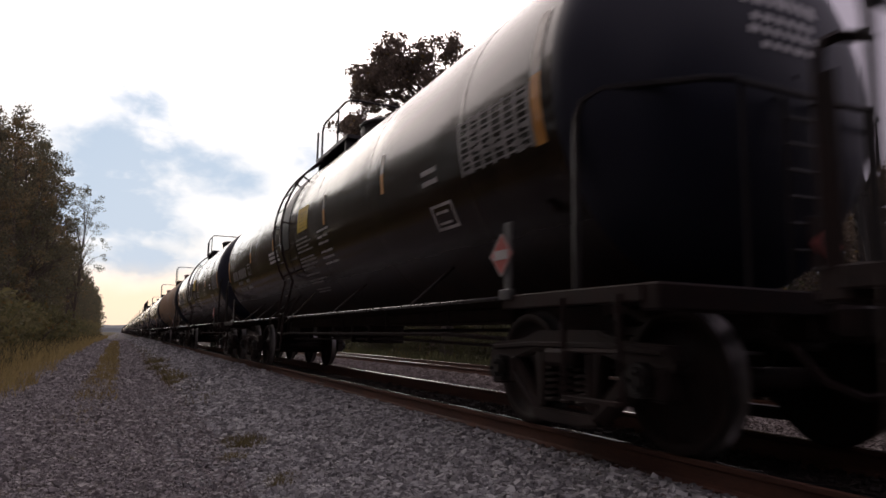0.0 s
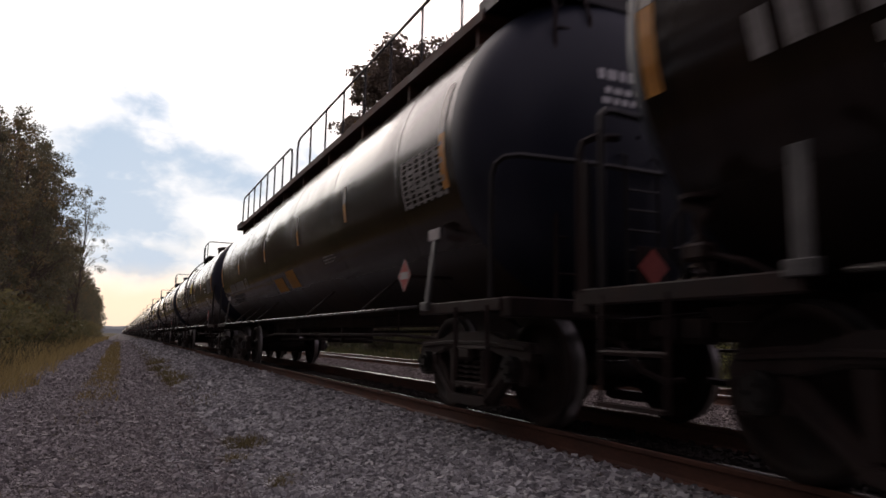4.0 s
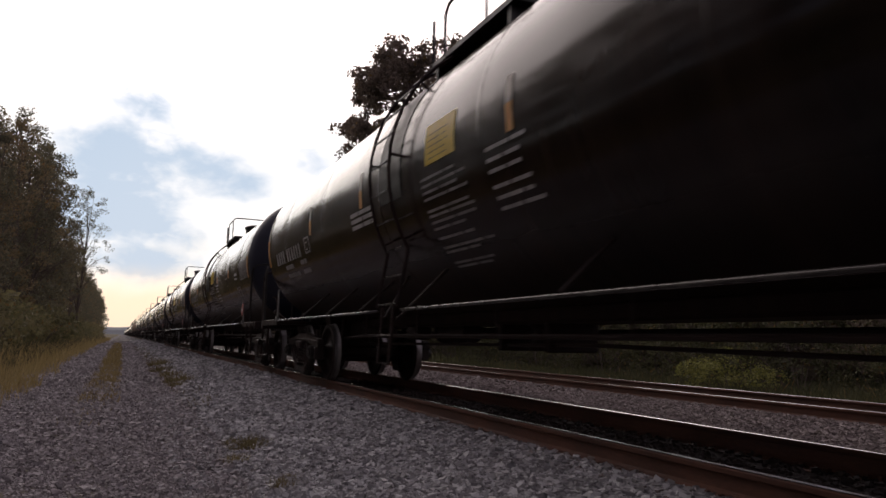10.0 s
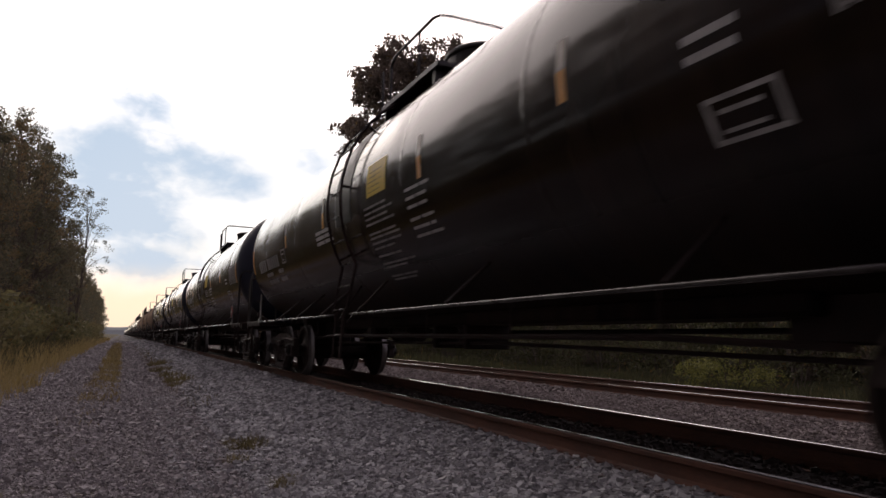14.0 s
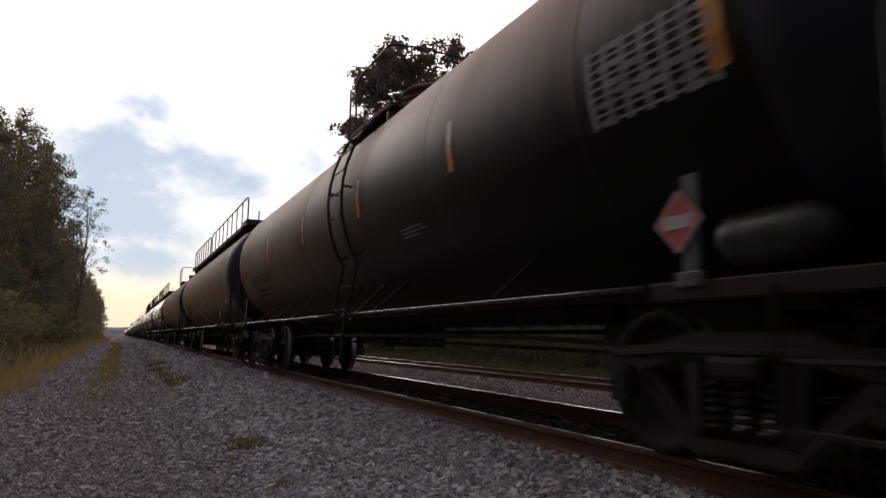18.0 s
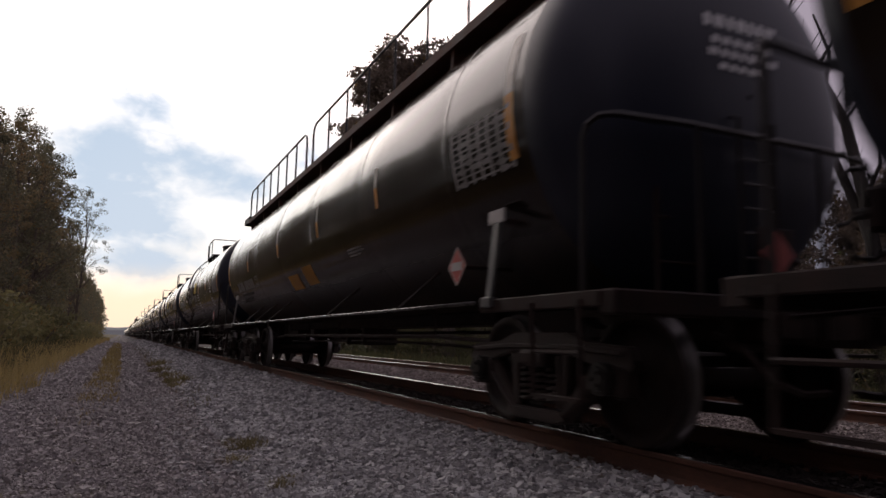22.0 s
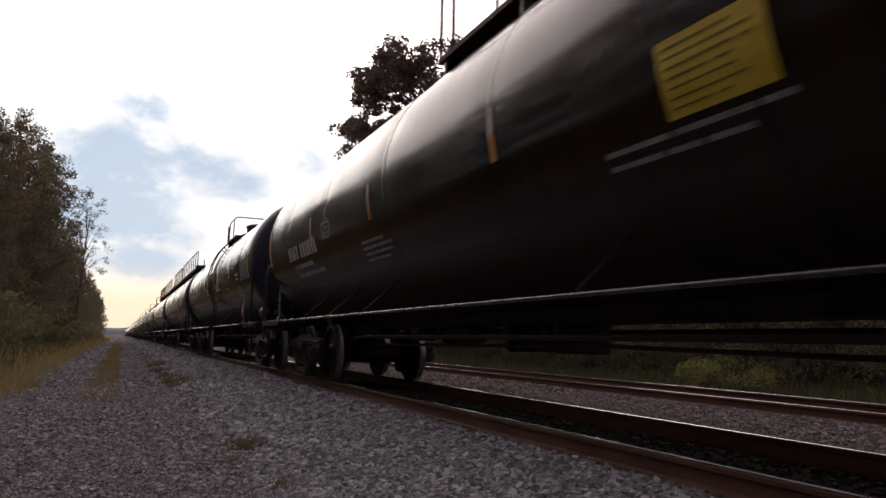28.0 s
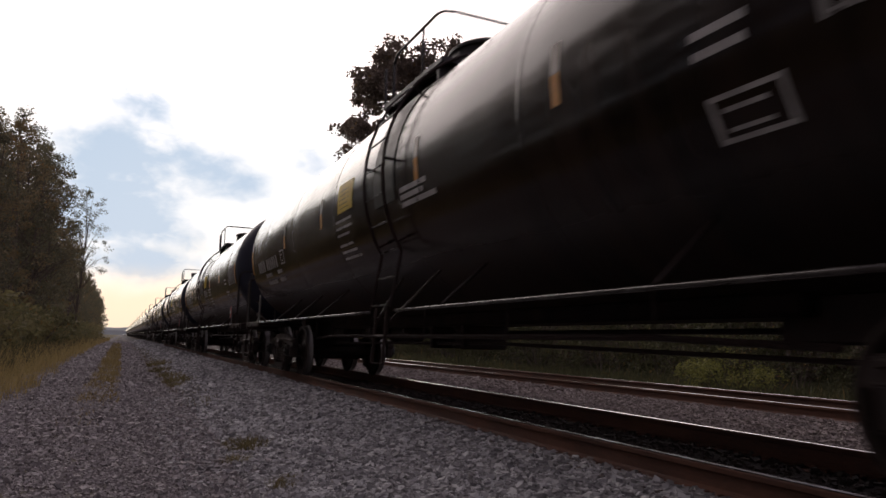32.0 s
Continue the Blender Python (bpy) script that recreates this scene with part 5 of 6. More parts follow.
            repeat("warning_panel", car, lambda: patch(B(), -0.85, -0.2, -38, -25, 0.008), ORANGE_SIGN, key="panel_v1", label="faded orange warning panel")
            repeat("warning_panel", car, lambda: patch(B(), 0.2, 0.95, -39, -28, 0.008), ORANGE_SIGN, key="panel_v2", label="faded orange warning panel")
        elif style in ("orange_panel", "orange_black"):
            dy, da = (0.0, 0.0) if style == "orange_panel" else (-0.63, 9.8)
            repeat("warning_panel", car, lambda: patch(B(), -0.97 + dy, -0.26 + dy, -45 + da, -30.5 + da, 0.008), ORANGE_SIGN, key="panel_o%g" % dy, label="faded orange warning panel")
            if not dusty:
                repeat("class_box", car, lambda: outline_box_mesh(3.86, 4.18, -27.0, -18.0), GREY_INK, key="class_v")
            else:
                repeat("dash_lettering", car, lambda: patch(B(), -1.0, -0.2, -24.4, -22.9, 0.008), WHITE_INK, key="dash_o")
        elif style == "painted":
            repeat("warning_panel", car, lambda: patch(B(), -1.17, -0.49, -41.5, -27.7, 0.008), ORANGE_SIGN, key="panel_p", label="faded orange warning panel")
            repeat("dash_lettering", car, lambda: patch(B(), -1.24, -0.41, -19.8, -18.4, 0.008), WHITE_INK, key="dash_p")
            tagged(repeat("sprayed_loops", car, loops_mesh, GREY_INK, pose(0, 0.7, 0), "pale spray-painted loops"), kind="stuff")
            tagged(repeat("sprayed_loops", car, lambda: loops_mesh("large"), GREY_INK, None, "pale spray-painted loops", key="loops_large"), kind="stuff")
        elif style == "chalked":
            tagged(repeat("chalk_scrawl", car, lambda: loops_mesh("chalk"), CHALK, None, "faint chalky scrawl"), kind="stuff")
            ink("notice_lettering", 2.5, 3.05, (-28, -30.3, -32.6), 0.8, 41, GREY_INK)
            repeat("class_box", car, lambda: outline_box_mesh(3.9, 4.12, -21, -12), GREY_INK, key="class_q")
    # top fittings
    if style in ("walkway", "walkway_low"):
        repeat("top_walkway", car, lambda: top_walk_mesh(-7.55, 7.40), RUSTY_WALK, None, "rusty steel grating walkway")
        repeat("walkway_railing", car, lambda: crossing_rail_mesh(-8.05, 0.6, 8), STEEL_BLACK, key="wr1")
        repeat("walkway_railing", car, lambda: crossing_rail_mesh(1.1, 7.45, 7), STEEL_BLACK, key="wr2")
        for s in (1, -1):
            turn = None if s == 1 else pose(0, 0, 0, 0, 0, 180)
            repeat("end_deck", car, end_deck_mesh, STEEL_BLACK, pose(0, 0, 0.10) @ (turn or Matrix.Identity(4)), "steel deck across the end of the walkway")
            climb = repeat("climbing_ladder", car, climbing_ladder_mesh, UNDERFRAME, turn, "pipe ladder from the platform up to the walkway")
            for k in range(8):
                repeat("ladder_rung", climb, lambda: tube(B(), [(0.42, 8.28, 1.3), (0.80, 8.28, 1.3)], 0.012), UNDERFRAME, pose(0, 0, 0.32 * k))
        repeat("dome", car, dome_mesh, RUSTY_WALK, pose(0.1, 0.4, -0.25))
    else:
        oy = {"ladder_front": -0.1, "plain": -0.2, "painted": -0.2, "big_panel": 0.05}.get(style, 0.1)
        tall = style in ("big_panel", "plain", "painted", "orange_panel", "orange_black", "chalked")
        repeat("top_platform", car, platform_mesh, RUSTY_WALK if tall else STEEL_BLACK, pose(0, oy, 0), key="platform" + str(tall))
        for s in (-1, 1):
            repeat("platform_bracket", car, bracket_mesh, STEEL_BLACK, pose(0, oy + s * 0.85, 0))
        repeat("platform_railing", car, lambda: platform_rail_mesh(4.92 if tall else 4.65), STEEL_BLACK, pose(0, oy, 0), key="platform_rail" + str(tall))
        repeat("dome", car, dome_mesh, RUSTY_WALK if tall else STEEL_BLACK, pose(0, oy - 0.45, 0), key="dome" + str(tall))
        repeat("manway", car, manway_mesh, STEEL_BLACK, pose(0, oy + 0.75, 0))
    if style == "plain":
        side_ladder(car, -1.08)
    return car


def side_ladder(car, y):
    ladder = repeat("side_ladder", car, stile_mesh, UNDERFRAME, pose(0, y, 0), "black pipe ladder up the tank side")
    repeat("stirrup_step", car, stirrup_mesh, UNDERFRAME, pose(0, y - 0.05, 0))
    for m in rung_spots():
        repeat("rung", ladder, lambda: rod(B(), (0, -0.31, 0), (0, 0.31, 0), 0.012, 6), PIPE_GLOSS, m)


def make_far_car():
    """The same kind of tank car, never seen from near by: its main parts alone."""
    car = new("tank_car")
    tagged(car, "black tank car far back in the train", "tank car", "tank cars of the train")
    repeat("tank_shell", car, shell_mesh, BLACK_TANK, None, "", True, key="shellFalse")
    for s in (1, -1):
        turn = None if s == 1 else pose(0, 0, 0, 0, 0, 180)
        repeat("tank_head", car, lambda: head_mesh(REAR, REAR_HEAD) if s == 1 else head_mesh(HALF, HEAD), HEAD_SKY_TINT, turn, "dished black tank end, blue of the dusk sky in its colour", True, key="head%d1" % s)
        repeat("end_frame", car, end_frame_mesh, UNDERFRAME, turn)
        repeat("coupler", car, coupler_mesh, CAST, turn, "rusty cast coupler")
        b = new("bogie")
        b.parent = car
        b.matrix_basis = pose(0, TRUCK if s == 1 else -TRUCK_FRONT, 0)
        for o in BOGIE.children:
            if o.name.split(".")[0] in ("side_frame", "wheelset"):
                shared(o.name.split(".")[0], o.data, b, o.matrix_basis.copy())
    repeat("side_handrail", car, lambda: handrail_mesh(-6.93, 6.72), PIPE_GLOSS, None, "", True, key="hand-6.936.72")
    repeat("top_platform", car, platform_mesh, STEEL_BLACK, pose(0, -0.2, 0), key="platformFalse")
    repeat("platform_railing", car, lambda: platform_rail_mesh(4.69), STEEL_BLACK, pose(0, -0.2, 0), key="platform_railFalse")
    repeat("dome", car, dome_mesh, STEEL_BLACK, pose(0, -0.75, 0), key="domeFalse")
    return car


BOGIE = make_bogie(CAST)


def make_bogie_copy(car, m):
    """The bogie pattern again under another car, its meshes shared."""
    made = {}
    for o in (BOGIE, *BOGIE.children):
        c = o.copy()
        scene.collection.objects.link(c)
        c.parent = car if o is BOGIE else made[BOGIE]
        made[o] = c
    made[BOGIE].matrix_basis = m
    return made[BOGIE]


PITCH_CAR, FIRST = 18.10, 11.10
# the train in order, from the car that has just gone by: R ladder at the rear, F the same turned round, W and V walkway, P plain, D far back, S sprayed, O and B orange panel, Q chalked, Y big panel
ORDER = "RR" + "RROBFVRFRFRRRRRFRRRRRSPWQVVVRRRRRYYFVVRF" + "RRFR" + "D" * 20
STYLE = {"R": "ladder_rear", "F": "ladder_front", "W": "walkway", "V": "walkway_low", "P": "plain", "S": "painted", "O": "orange_panel", "B": "orange_black", "Q": "chalked", "Y": "big_panel"}


SLACK = {2: 0.12, 16: 0.27}        # how far a car hangs back from the even spacing, by the play of its couplers


def build_train():
    cars, pattern = [], {}
    for k, c in enumerate(ORDER):
        if c not in pattern:
            pattern[c] = make_far_car() if c == "D" else make_car(STYLE[c])
            car = pattern[c]
        else:
            car = copy_thing(pattern[c], Matrix.Identity(4))
        cars.append((car, FIRST + PITCH_CAR * (k - 2) + SLACK.get(k, 0.0)))
    for o in list(BOGIE.children):
        bpy.data.objects.remove(o)
    bpy.data.objects.remove(BOGIE)
    return cars


CARS = build_train()

# ---- trees and plants ----


def leaf_cloud(rng, centres, radii, per, size):
    """Small folded leaves thrown round clump centres."""
    n = len(centres) * per
    c = np.repeat(centres, per, 0)
    r = np.repeat(radii, per, 0)
    d = rng.normal(size=(n, 3))
    d /= np.linalg.norm(d, axis=1, keepdims=True)
    p = c + d * (rng.uniform(0.25, 1.0, (n, 1)) ** 0.6) * r[:, None] * np.array([1, 1, 0.8])
    u = rng.normal(size=(n, 3))
    u /= np.linalg.norm(u, axis=1, keepdims=True)
    w = np.cross(u, rng.normal(size=(n, 3)))
    w /= np.linalg.norm(w, axis=1, keepdims=True)
    s = size * rng.uniform(0.6, 1.4, (n, 1))
    v = np.stack([p - u * s, p + w * s * 0.55, p + u * s, p - w * s * 0.55], 1).reshape(-1, 3)
    f = np.arange(n * 4).reshape(n, 4)
    return v, f


def tree_pattern(seed, height, spread, trunk_r, clumps, per, leaf, bare=0.25, lean=0.0, thin=1.0):
    """Trunk with limbs and a crown of leaf clumps; returns its two meshes."""
    rng = np.random.default_rng(seed)
    bm = B()
    top = Vector((lean, 0, height * 0.88))
    spine = [Vector((0, 0, -0.2))]
    for k in range(1, 8):
        t = k / 7
        spine.append(Vector((top.x * t + rng.normal(0, 0.12), rng.normal(0, 0.12), top.z * t)))
    for a, b, k in zip(spine, spine[1:], range(7)):
        rod(bm, a, b, trunk_r * (1 - 0.12 * k), 9, trunk_r * (1 - 0.12 * (k + 1)))
    tips, rad = [], []
    for k in range(clumps):
        t = bare + (1 - bare) * (k + rng.uniform(0, 1)) / clumps
        z = height * t
        prof = math.sin(math.pi * min(1.0, 0.16 + 0.84 * (t - bare) / (1 - bare)) ** 0.8) ** 0.6
        ang, reach = rng.uniform(0, 2 * math.pi), spread * prof * rng.uniform(0.35, 1.05)
        base = spine[min(6, int(t * 0.8 * 7))].lerp(spine[min(7, int(t * 0.8 * 7) + 1)], 0.5)
        tip = Vector((base.x + reach * math.cos(ang), reach * math.sin(ang), z))
        mid = base.lerp(tip, 0.55) + Vector((0, 0, 0.12 * reach))
        if k % 2 == 0:
            r0 = trunk_r * 0.30 * (1.1 - t)
            rod(bm, base, mid, r0 + 0.02, 5, r0 * 0.6 + 0.015)
            rod(bm, mid, tip, r0 * 0.6 + 0.015, 5, 0.012)
        for j in range(2):
            tips.append(tip + Vector(rng.normal(0, 0.28 * spread * 0.35, 3)))
            rad.append(spread * rng.uniform(0.13, 0.30) * thin)
    v, f = leaf_cloud(rng, np.array([tuple(t) for t in tips]), np.array(rad), per, leaf)
    me = bpy.data.meshes.new("trunk")
    bm.to_mesh(me)
    bm.free()
    me.materials.append(BARK)
    return me, v, f


def make_tree(name, data, leaves, label, category="tree", group=""):
    me, v, f = data
    t = new(name)
    tagged(t, label, category, group)
    shared("trunk", me, t)
    shared("crown", arrays("crown", v.tolist(), f.tolist(), leaves), t)
    return t


def bush_pattern(seed, h, w, clumps, per, leaf):
    rng = np.random.default_rng(seed)
    bm = B()
    c, r = [], []
    for k in range(clumps):
        a, q = rng.uniform(0, 2 * math.pi), rng.uniform(0, 1) ** 0.6
        z = h * rng.uniform(0.12, 0.9) * (1.05 - 0.45 * q)
        p = (w * q * math.cos(a), w * q * math.sin(a), z)
        c.append(p)
        r.append(w * rng.uniform(0.18, 0.36))
        if k % 3 == 0:
            rod(bm, (p[0] * 0.15, p[1] * 0.15, -0.1), p, 0.03, 4, 0.008)
    v, f = leaf_cloud(rng, np.array(c), np.array(r), per, leaf)
    me = bpy.data.meshes.new("stems")
    bm.to_mesh(me)
    bm.free()
    me.materials.append(BARK)
    return me, v, f


def maple_pattern(seed):
    """A broad old crown: rounded boughs of leaf clumps on a dome, with gaps between them, each on its own limb."""
    rng = np.random.default_rng(seed)
    bm = B()
    spine = [Vector((0.0, 0.0, -0.3)), Vector((0.1, 0.1, 3.0)), Vector((-0.1, 0.0, 6.0)), Vector((0.1, 0.1, 10.0)), Vector((0.0, 0.0, 15.0))]
    for k, (a, b) in enumerate(zip(spine, spine[1:])):
        rod(bm, a, b, 0.48 - 0.1 * k, 10, 0.38 - 0.1 * k)
    centres, radii = [], []
    for k in range(130):
        u, a = (k + 0.5) / 130, 2.39996 * k + 0.4
        shell = 1.0 if k % 4 else 0.62
        up = 1.0 - 1.45 * u
        flat = math.sqrt(max(0.0, 1 - up * up))
        f = shell * rng.uniform(0.90, 1.04)
        wide, high = 7.5 * flat ** 0.6 * f, (7.2 * up ** 0.62 if up > 0 else 6.5 * up) * f
        p = Vector((wide * math.cos(a), wide * math.sin(a), 13.4 + high))
        big = rng.uniform(1.1, 1.8)
        fork = spine[2].lerp(spine[4], min(1.0, max(0.0, (p.z - 8) / 12)))
        mid = fork.lerp(p, 0.55) + Vector((0, 0, 0.5))
        rod(bm, fork, mid, 0.13, 5, 0.07)
        rod(bm, mid, p, 0.07, 5, 0.02)
        for j in range(13):
            d = Vector(rng.normal(size=3)).normalized()
            d.z *= 0.75
            centres.append(tuple(p + d * big * rng.uniform(0.45, 0.85)))
            radii.append(big * rng.uniform(0.24, 0.42))
    v, f = leaf_cloud(rng, np.array(centres), np.array(radii), 66, 0.125)
    me = bpy.data.meshes.new("trunk")
    bm.to_mesh(me)
    bm.free()
    me.materials.append(BARK)
    return me, v, f


def plant_woods():
    rnd = random.Random(17)
    wood = "trees beside the service road"
    tall = [make_tree("tree", tree_pattern(20 + k, 20 + k % 3, 3.6 + 0.4 * (k % 2), 0.24, 44, 66, 0.115, 0.12 + 0.05 * (k % 2), 0.4 - 0.3 * k, 0.82), LEAF_WOOD,
                      "tall dull green broadleaf tree at the wood's edge", "tree", wood) for k in range(4)]
    slim = make_tree("tree", tree_pattern(40, 18.5, 3.3, 0.17, 64, 46, 0.075, 0.30, 0.8, 0.62), LEAF_WOOD, "slender half-bare tree leaning over the road", "tree", wood)
    used = set()

    def put(pattern, m):
        if pattern.name in used:
            return copy_thing(pattern, m)
        used.add(pattern.name)
        pattern.matrix_basis = m
        return pattern

    def spot(x, y, s):
        return pose(x, y, float(ground_z(x)) - 0.05, 0, 0, rnd.uniform(0, 360)) @ Matrix.Scale(s, 4)

    def put_scaled(pattern, x, y, s):
        t = put(pattern, pose(x, y, float(ground_z(x)) - 0.05, 0, 0, rnd.uniform(0, 360)))
        t.scale = (s, s, s)
        return t

    # the wood along the service road: low near by, tall where it comes closest to the road, then drawing back
    y = 30.0
    while y < 460:
        x = (-8.2 if y < 88 else -12.0) + rnd.uniform(-0.7, 0.7)
        size = float(np.interp(y, [30, 50, 75, 95, 110], [0.54, 0.74, 0.93, 1.07, 0.98])) * rnd.uniform(0.94, 1.04)
        put_scaled(rnd.choice(tall), x, y, size)
        if y < 220:
            put_scaled(rnd.choice(tall), x - rnd.uniform(3.5, 5.5), y + rnd.uniform(-2, 2), size * rnd.uniform(0.98, 1.12))
        y += rnd.uniform(3.4, 5.0) * (1 if y < 140 else 1.8)
    # the same wood, added unseen beside and behind the viewer to block low sky
    for y in np.arange(-80, 27, 4.6):
        put_scaled(rnd.choice(tall), -10.5 + rnd.uniform(-0.6, 0.6), float(y), rnd.uniform(0.85, 1.0))
        put_scaled(rnd.choice(tall), -15.0 + rnd.uniform(-0.6, 0.6), float(y) + 2.0, rnd.uniform(0.95, 1.1))
    # taller trees mostly out of view, added to hide low sky from the tanks
    for y in np.arange(28, 50, 4.2):
        put_scaled(rnd.choice(tall), -13.0 + rnd.uniform(-0.6, 0.6), float(y), rnd.uniform(0.84, 0.94))
    put_scaled(tall[1], -8.8, 73, 0.95)
    put_scaled(tall[3], -9.2, 66, 0.90)
    put_scaled(slim, -5.5, 101, 1.10)
    put_scaled(slim, -6.9, 112, 0.95)
    # its skirt of shrubs
    sh = [make_tree("shrub", bush_pattern(60 + k, 3.6, 2.0, 26, 42, 0.12), LEAF_SHRUB, "dense green shrub at the wood's edge", "shrub", "shrubs under the trees") for k in range(3)]
    for y0 in np.arange(-60, 24, 2.6):
        put_scaled(rnd.choice(sh), -8.2 + rnd.uniform(-0.4, 0.4), float(y0), rnd.uniform(0.8, 1.2))
    y = 27.0
    while y < 170:
        put_scaled(rnd.choice(sh), -5.9 + rnd.uniform(-0.5, 0.5), y, rnd.uniform(0.6, 1.25))
        y += rnd.uniform(1.8, 3.0) * (1 if y < 80 else 2)
    # beyond the second track: one great maple, lower woods, brush
    maple = make_tree("maple_tree", maple_pattern(71), LEAF_DARK, "great dark maple standing beyond the tracks", "tree", "maples beyond the tracks")
    maple.matrix_basis = pose(20.25, 42.5, 0.0)
    copy_thing(maple, pose(29.0, 52.0, 0.0, 0, 0, 130))
    far = "woods beyond the tracks"
    low = [make_tree("tree", tree_pattern(80 + k, 9.5, 2.9, 0.15, 40, 80, 0.13, 0.06, 0.2), LEAF_DARK, "dark small broadleaf tree beyond the tracks", "tree", far) for k in range(3)]
    for y in np.arange(-14, 40, 2.6):
        put_scaled(rnd.choice(low), 21.5 + rnd.uniform(-1.5, 1.5), float(y), rnd.uniform(0.52, 0.68))
        put_scaled(rnd.choice(low), 29 + rnd.uniform(-2, 2), float(y), rnd.uniform(0.72, 0.86))
    for y in np.arange(45, 300, 7):
        put_scaled(rnd.choice(low), 20 + rnd.uniform(-2, 2), float(y), rnd.uniform(1.0, 1.35))
    put_scaled(tall[1], 24, 44, 0.85)
    put_scaled(tall[2], 22.5, 36, 0.62)
    # a dead, forked tree leaning along the line
    dead = new("dead_tree")
    tagged(dead, "bare forked dead tree leaning beyond the second track", "tree")
    bm = B()
    for pts, r in (([(0, -0.3, -0.3), (0.1, 0.0, 2.6), (0, 0.25, 5.4), (0.1, 0.75, 7.8), (-0.1, 1.5, 9.8), (0.1, 2.5, 12.0), (0, 3.3, 13.8)], 0.24),
                   ([(0, 0.1, 4.0), (0.1, 0.75, 5.7), (-0.1, 1.2, 7.2), (0, 1.35, 8.6), (0.2, 1.2, 10.2), (0.1, 1.6, 11.6)], 0.15),
                   ([(0, 0.25, 5.4), (0, -0.25, 6.3), (0.1, -0.2, 7.4)], 0.08), ([(0, 1.5, 9.8), (0.2, 1.0, 10.6), (0.2, 1.1, 11.8)], 0.07),
                   ([(0, 0.75, 7.8), (0.3, 0.35, 8.5), (0.4, 0.3, 9.4)], 0.05), ([(0, 2.5, 12.0), (0.3, 2.2, 12.9), (0.3, 2.5, 13.9)], 0.05)):
        for k, (p, q) in enumerate(zip(pts, pts[1:])):
            n = len(pts) - 1
            rod(bm, p, q, r * (1 - 0.8 * k / n), 8, r * (1 - 0.8 * (k + 1) / n))
    part("trunk", bm, DEAD_WOOD, dead)
    tw = B()
    for k in range(26):
        z = rnd.uniform(5.5, 12.5)
        y = float(np.interp(z, [5.4, 7.8, 9.8, 12.0, 13.8], [0.25, 0.75, 1.5, 2.5, 3.3]))
        rod(tw, (0, y, z), (rnd.uniform(-0.6, 0.6), y + rnd.uniform(-0.7, 0.7), z + rnd.uniform(0.2, 0.9)), 0.022, 4, 0.006)
    part("twigs", tw, DEAD_WOOD, dead)
    dead.matrix_basis = pose(19.0, 12.1, float(ground_z(19.0)))
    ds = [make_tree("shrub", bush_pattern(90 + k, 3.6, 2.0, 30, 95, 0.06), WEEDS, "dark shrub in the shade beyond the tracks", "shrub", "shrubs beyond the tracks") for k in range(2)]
    br = make_tree("shrub", bush_pattern(66, 2.2, 1.6, 30, 110, 0.045), LEAF_BRIGHT, "yellow-green shrub beyond the second track", "shrub")
    br.matrix_basis = pose(15.4, 14.2, -0.1)
    br.scale = (0.85, 0.85, 0.60)
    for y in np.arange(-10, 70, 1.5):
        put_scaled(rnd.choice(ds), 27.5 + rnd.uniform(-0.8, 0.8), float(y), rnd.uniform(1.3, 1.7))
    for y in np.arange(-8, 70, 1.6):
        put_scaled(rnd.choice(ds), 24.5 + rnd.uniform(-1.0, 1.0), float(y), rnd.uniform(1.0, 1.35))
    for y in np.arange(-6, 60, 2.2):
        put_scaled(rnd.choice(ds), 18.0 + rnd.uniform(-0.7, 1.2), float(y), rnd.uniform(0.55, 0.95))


plant_woods()


def grass_field(name, areas, material, label, seed):
    """Blades as bent slivers; areas: x0, x1, y0, y1, blades per square metre, height, width."""
    rng = np.random.default_rng(seed)
    V, F, count = [], [], 0
    for x0, x1, y0, y1, dens, h, w in areas:
        n = int((x1 - x0) * (y1 - y0) * dens)
        x, y = rng.uniform(x0, x1, n), rng.uniform(y0, y1, n)
        rim = np.minimum(x - x0, x1 - x) / (x1 - x0) * 5.0 + 0.9 * np.sin(y * 0.9 + 2 * np.sin(y * 0.37)) * np.sin(y * 2.1 + x)
        keep = (np.sin(x * 5.1 + 1.3 * np.sin(y * 1.7)) + np.sin(y * 2.3 + x * 1.9) > rng.uniform(-2.2, 0.6, n)) & (rim > rng.uniform(-0.2, 1.2, n))
        x, y = x[keep], y[keep]
        n = len(x)
        a, hh = rng.uniform(0, 2 * math.pi, n), h * rng.lognormal(0, 0.3, n)
        lean, la = hh * rng.uniform(0.1, 0.7, n), rng.uniform(0, 2 * math.pi, n)
        base = np.stack([x, y, ground_z(x) - 0.01], -1)
        side = np.stack([np.cos(a), np.sin(a), 0 * a], -1) * w / 2
        tip = base + np.stack([lean * np.cos(la), lean * np.sin(la), hh], -1)
        mid = (base + tip) / 2 + np.stack([0 * a, 0 * a, hh * 0.15], -1)
        v = np.stack([base - side, base + side, mid + side * 0.8, tip, mid - side * 0.8], 1)
        V.append(v.reshape(-1, 3))
        F.append(np.arange(n * 5).reshape(n, 5) + count)
        count += n * 5
    ob = new(name, arrays(name, np.concatenate(V).tolist(), np.concatenate(F).tolist(), material))
    return tagged(ob, label, "grass", kind="stuff")


grass_field("verge_grass", [(-7.5, -1.6, 8, 26, 210, 0.28, 0.013), (-7.5, -1.9, 26, 60, 100, 0.34, 0.026), (-7.5, -1.9, 60, 160, 36, 0.36, 0.06)], GRASS_DRY,
            "dry yellow grass on the verge below the trees", 31)
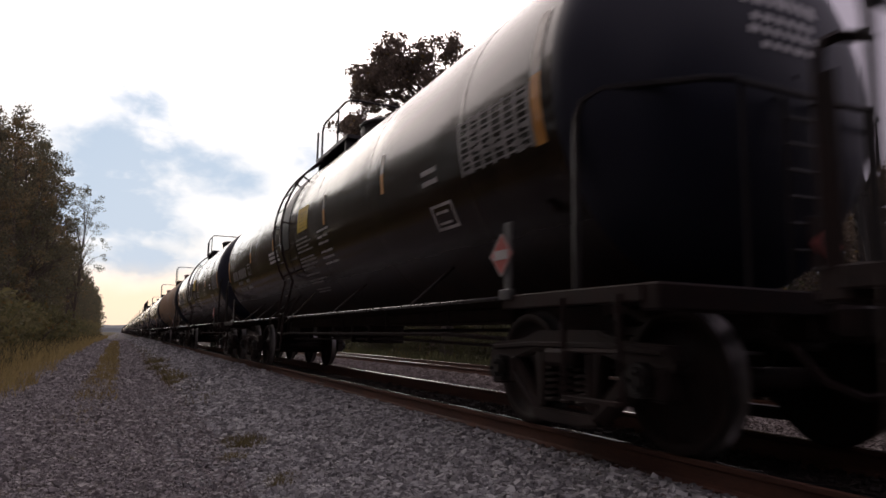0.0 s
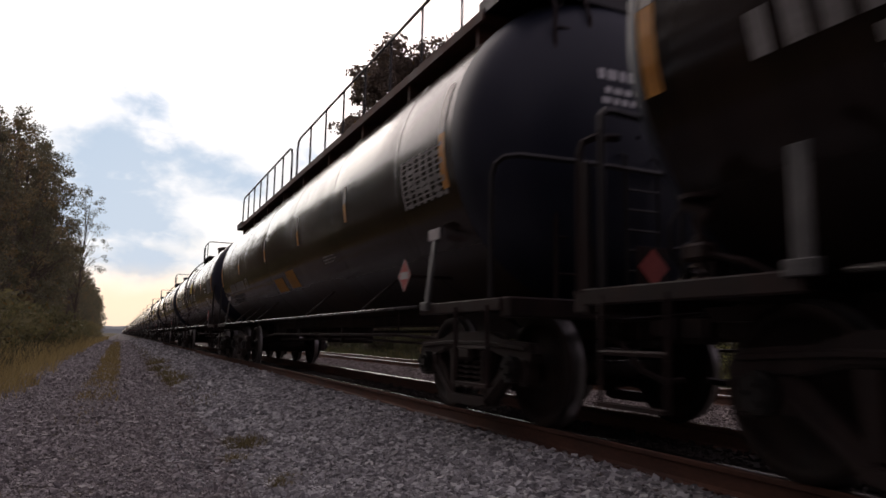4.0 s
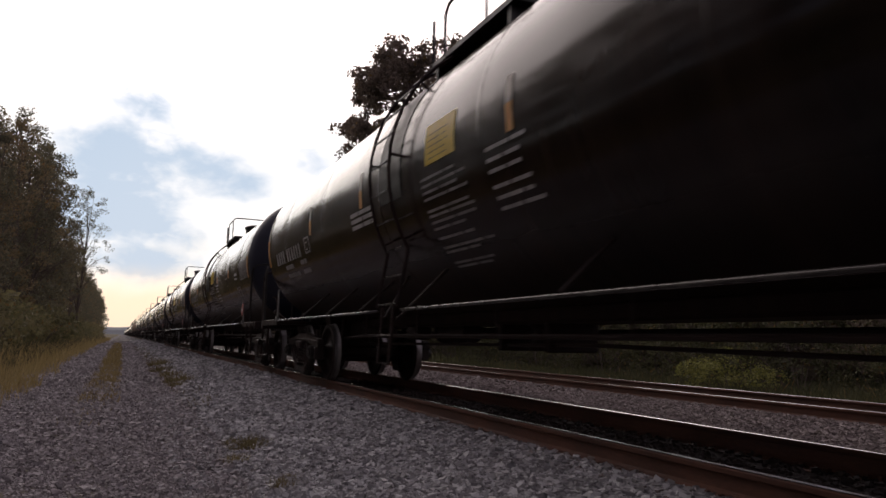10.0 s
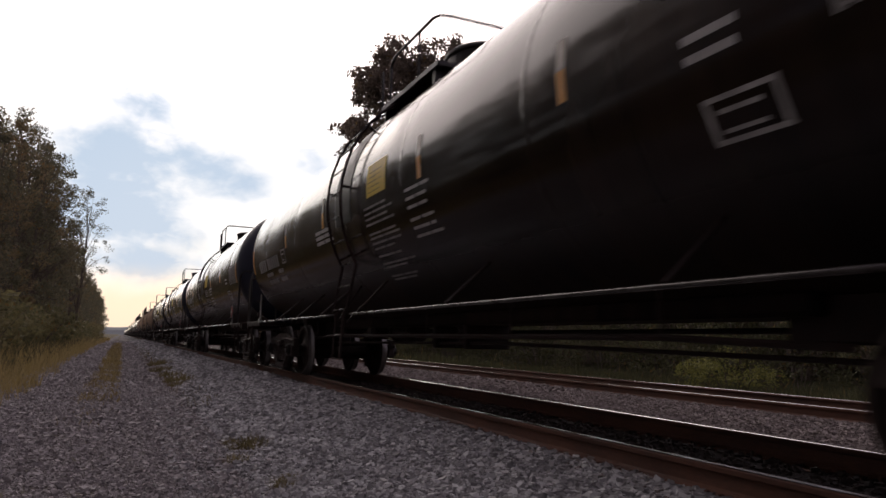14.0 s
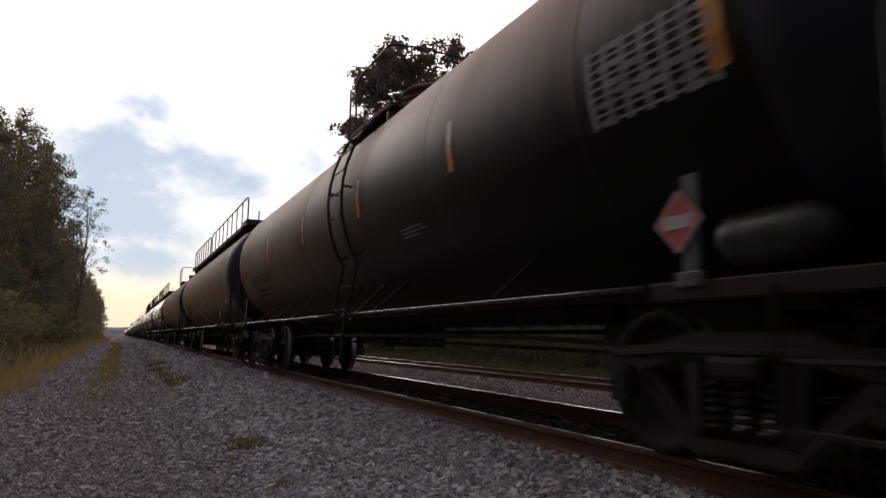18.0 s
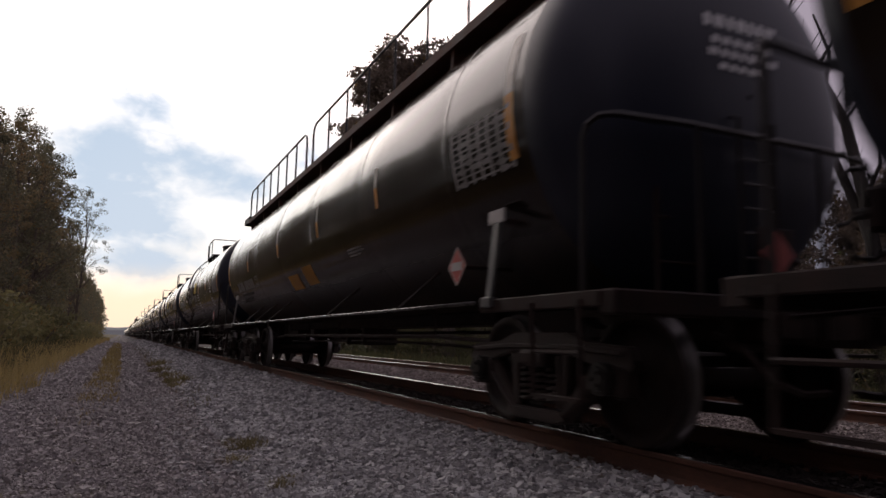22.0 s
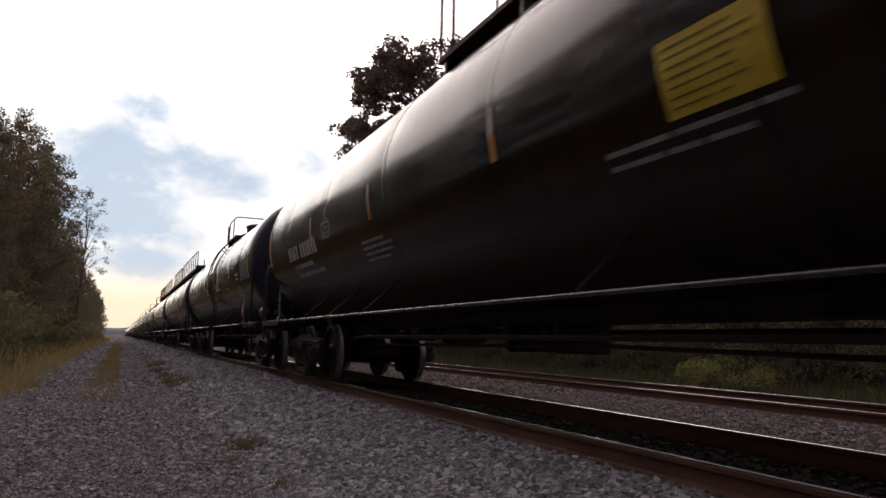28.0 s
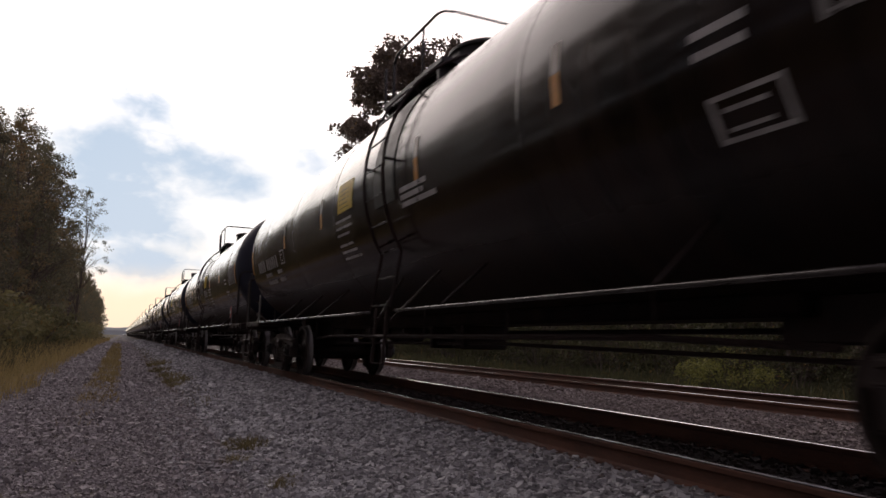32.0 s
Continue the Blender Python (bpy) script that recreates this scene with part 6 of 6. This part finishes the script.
grass_field("verge_weeds", [(-7.8, -2.6, 8, 26, 120, 0.30, 0.016), (-7.8, -2.6, 26, 60, 60, 0.40, 0.03), (-7.8, -2.6, 60, 160, 18, 0.42, 0.06)], GRASS_OLIVE,
            "olive green weeds among the dry verge grass", 35)
grass_field("median_grass", [(-0.7, 0.05, 10, 15, 60, 0.07, 0.012), (-0.65, 0.08, 13, 20, 170, 0.09, 0.013), (-0.62, 0.08, 18, 32, 330, 0.12, 0.016), (-0.65, 0.12, 30, 90, 140, 0.16, 0.035)], GRASS_DRY, "low yellow-olive grass between the wheel tracks", 32)
grass_field("road_edge_grass", [(1.0, 1.75, 12, 34, 45, 0.10, 0.014), (1.0, 1.8, 34, 80, 20, 0.14, 0.035)], GRASS_TUFT, "sparse olive grass between the road and the ballast", 36)
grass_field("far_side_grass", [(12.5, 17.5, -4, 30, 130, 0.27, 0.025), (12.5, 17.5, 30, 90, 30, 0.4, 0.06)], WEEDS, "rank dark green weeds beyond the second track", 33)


def tufts():
    rng = np.random.default_rng(9)
    first = None
    for x, y, r in ((1.36, 7.75, 0.24), (1.12, 7.1, 0.15), (1.25, 8.2, 0.13), (1.42, 18.9, 0.42), (1.30, 17.6, 0.25), (1.36, 21.5, 0.36), (1.30, 24.5, 0.42), (1.28, 5.75, 0.14), (1.40, 5.95, 0.10), (1.45, 29, 0.5)):
        if first is None:
            n = 260
            a, q = rng.uniform(0, 2 * math.pi, n), np.sqrt(rng.uniform(0, 1, n))
            base = np.stack([q * np.cos(a), q * np.sin(a), 0 * a - 0.05], -1)
            tip = base + np.stack([rng.normal(0, 0.35, n), rng.normal(0, 0.35, n), rng.uniform(0.15, 0.7, n)], -1)
            s = np.stack([-np.sin(a), np.cos(a), 0 * a], -1) * 0.04
            v = np.stack([base - s, base + s, tip], 1).reshape(-1, 3)
            first = arrays("grass_tuft", v.tolist(), np.arange(n * 3).reshape(n, 3).tolist(), GRASS_TUFT)
        ob = new("grass_tuft", first)
        ob.matrix_basis = pose(x, y, float(ground_z(x)), 0, 0, 50 * x + 70 * y) @ Matrix.Scale(r, 4)
        tagged(ob, "small olive grass tuft at the foot of the ballast", "grass tuft", "tufts along the ballast")


tufts()


def ridge():
    """Wooded hill far down the line, where the track vanishes."""
    bm = B()
    rnd = random.Random(4)
    prev = None
    for k in range(121):
        x = -900 + 15 * k
        z = 13 + 5 * math.sin(x * 0.006 + 1.0) + rnd.uniform(-1.5, 1.5)
        cur = [bm.verts.new((x, 1650, -5)), bm.verts.new((x, 1690, z * 0.6)), bm.verts.new((x, 1760, z))]
        if prev:
            for i in range(2):
                bm.faces.new((prev[i], cur[i], cur[i + 1], prev[i + 1]))
        prev = cur
    tagged(part("backdrop", bm, RIDGE), "wooded ridge in the far distance, coloured blue-grey for haze", "hill", kind="structure")


ridge()

# ---- how the train rolls ----
SPEED = 22.15


def run(t):
    """How far the train has rolled by t seconds."""
    slow = np.interp(t, [0, 3, 6, 8, 9, 10, 13, 17, 20, 24, 28, 32], [0.33, 0.30, -0.10, -0.30, -0.50, -0.56, -0.65, -0.70, -0.60, -0.50, -0.25, -0.10])
    return SPEED * t - float(slow)


def motions():
    times = [-2.0, -1.0] + [float(k) for k in range(33)] + [33.0, 34.0]
    turn = math.degrees(SPEED / WHEEL_R / FPS)
    for car, y0 in CARS:
        walk(car, [(t, pose(XC, y0 - run(t), RZ)) for t in times])
        # its wheels are seen to turn while it is close
        t_in, t_out = (y0 - 34) / SPEED, (y0 + 9) / SPEED
        k0, k1 = max(0, math.floor(t_in * FPS)), min(32 * FPS, math.ceil(t_out * FPS))
        if k1 - k0 < 2:
            continue
        for bogie in car.children:
            if not bogie.name.startswith("bogie"):
                continue
            for w in bogie.children:
                if w.name.startswith("wheelset"):
                    y, z = w.location.y, w.location.z
                    rows = [(k / FPS, pose(0, y, z, (k - k0) * turn)) for k in range(k0, k1 + 1)]
                    if k0 > 0:
                        rows.insert(0, (0.0, pose(0, y, z)))
                    if k1 < 32 * FPS:
                        rows.append((32.0, rows[-1][1]))
                    walk(w, rows)


motions()
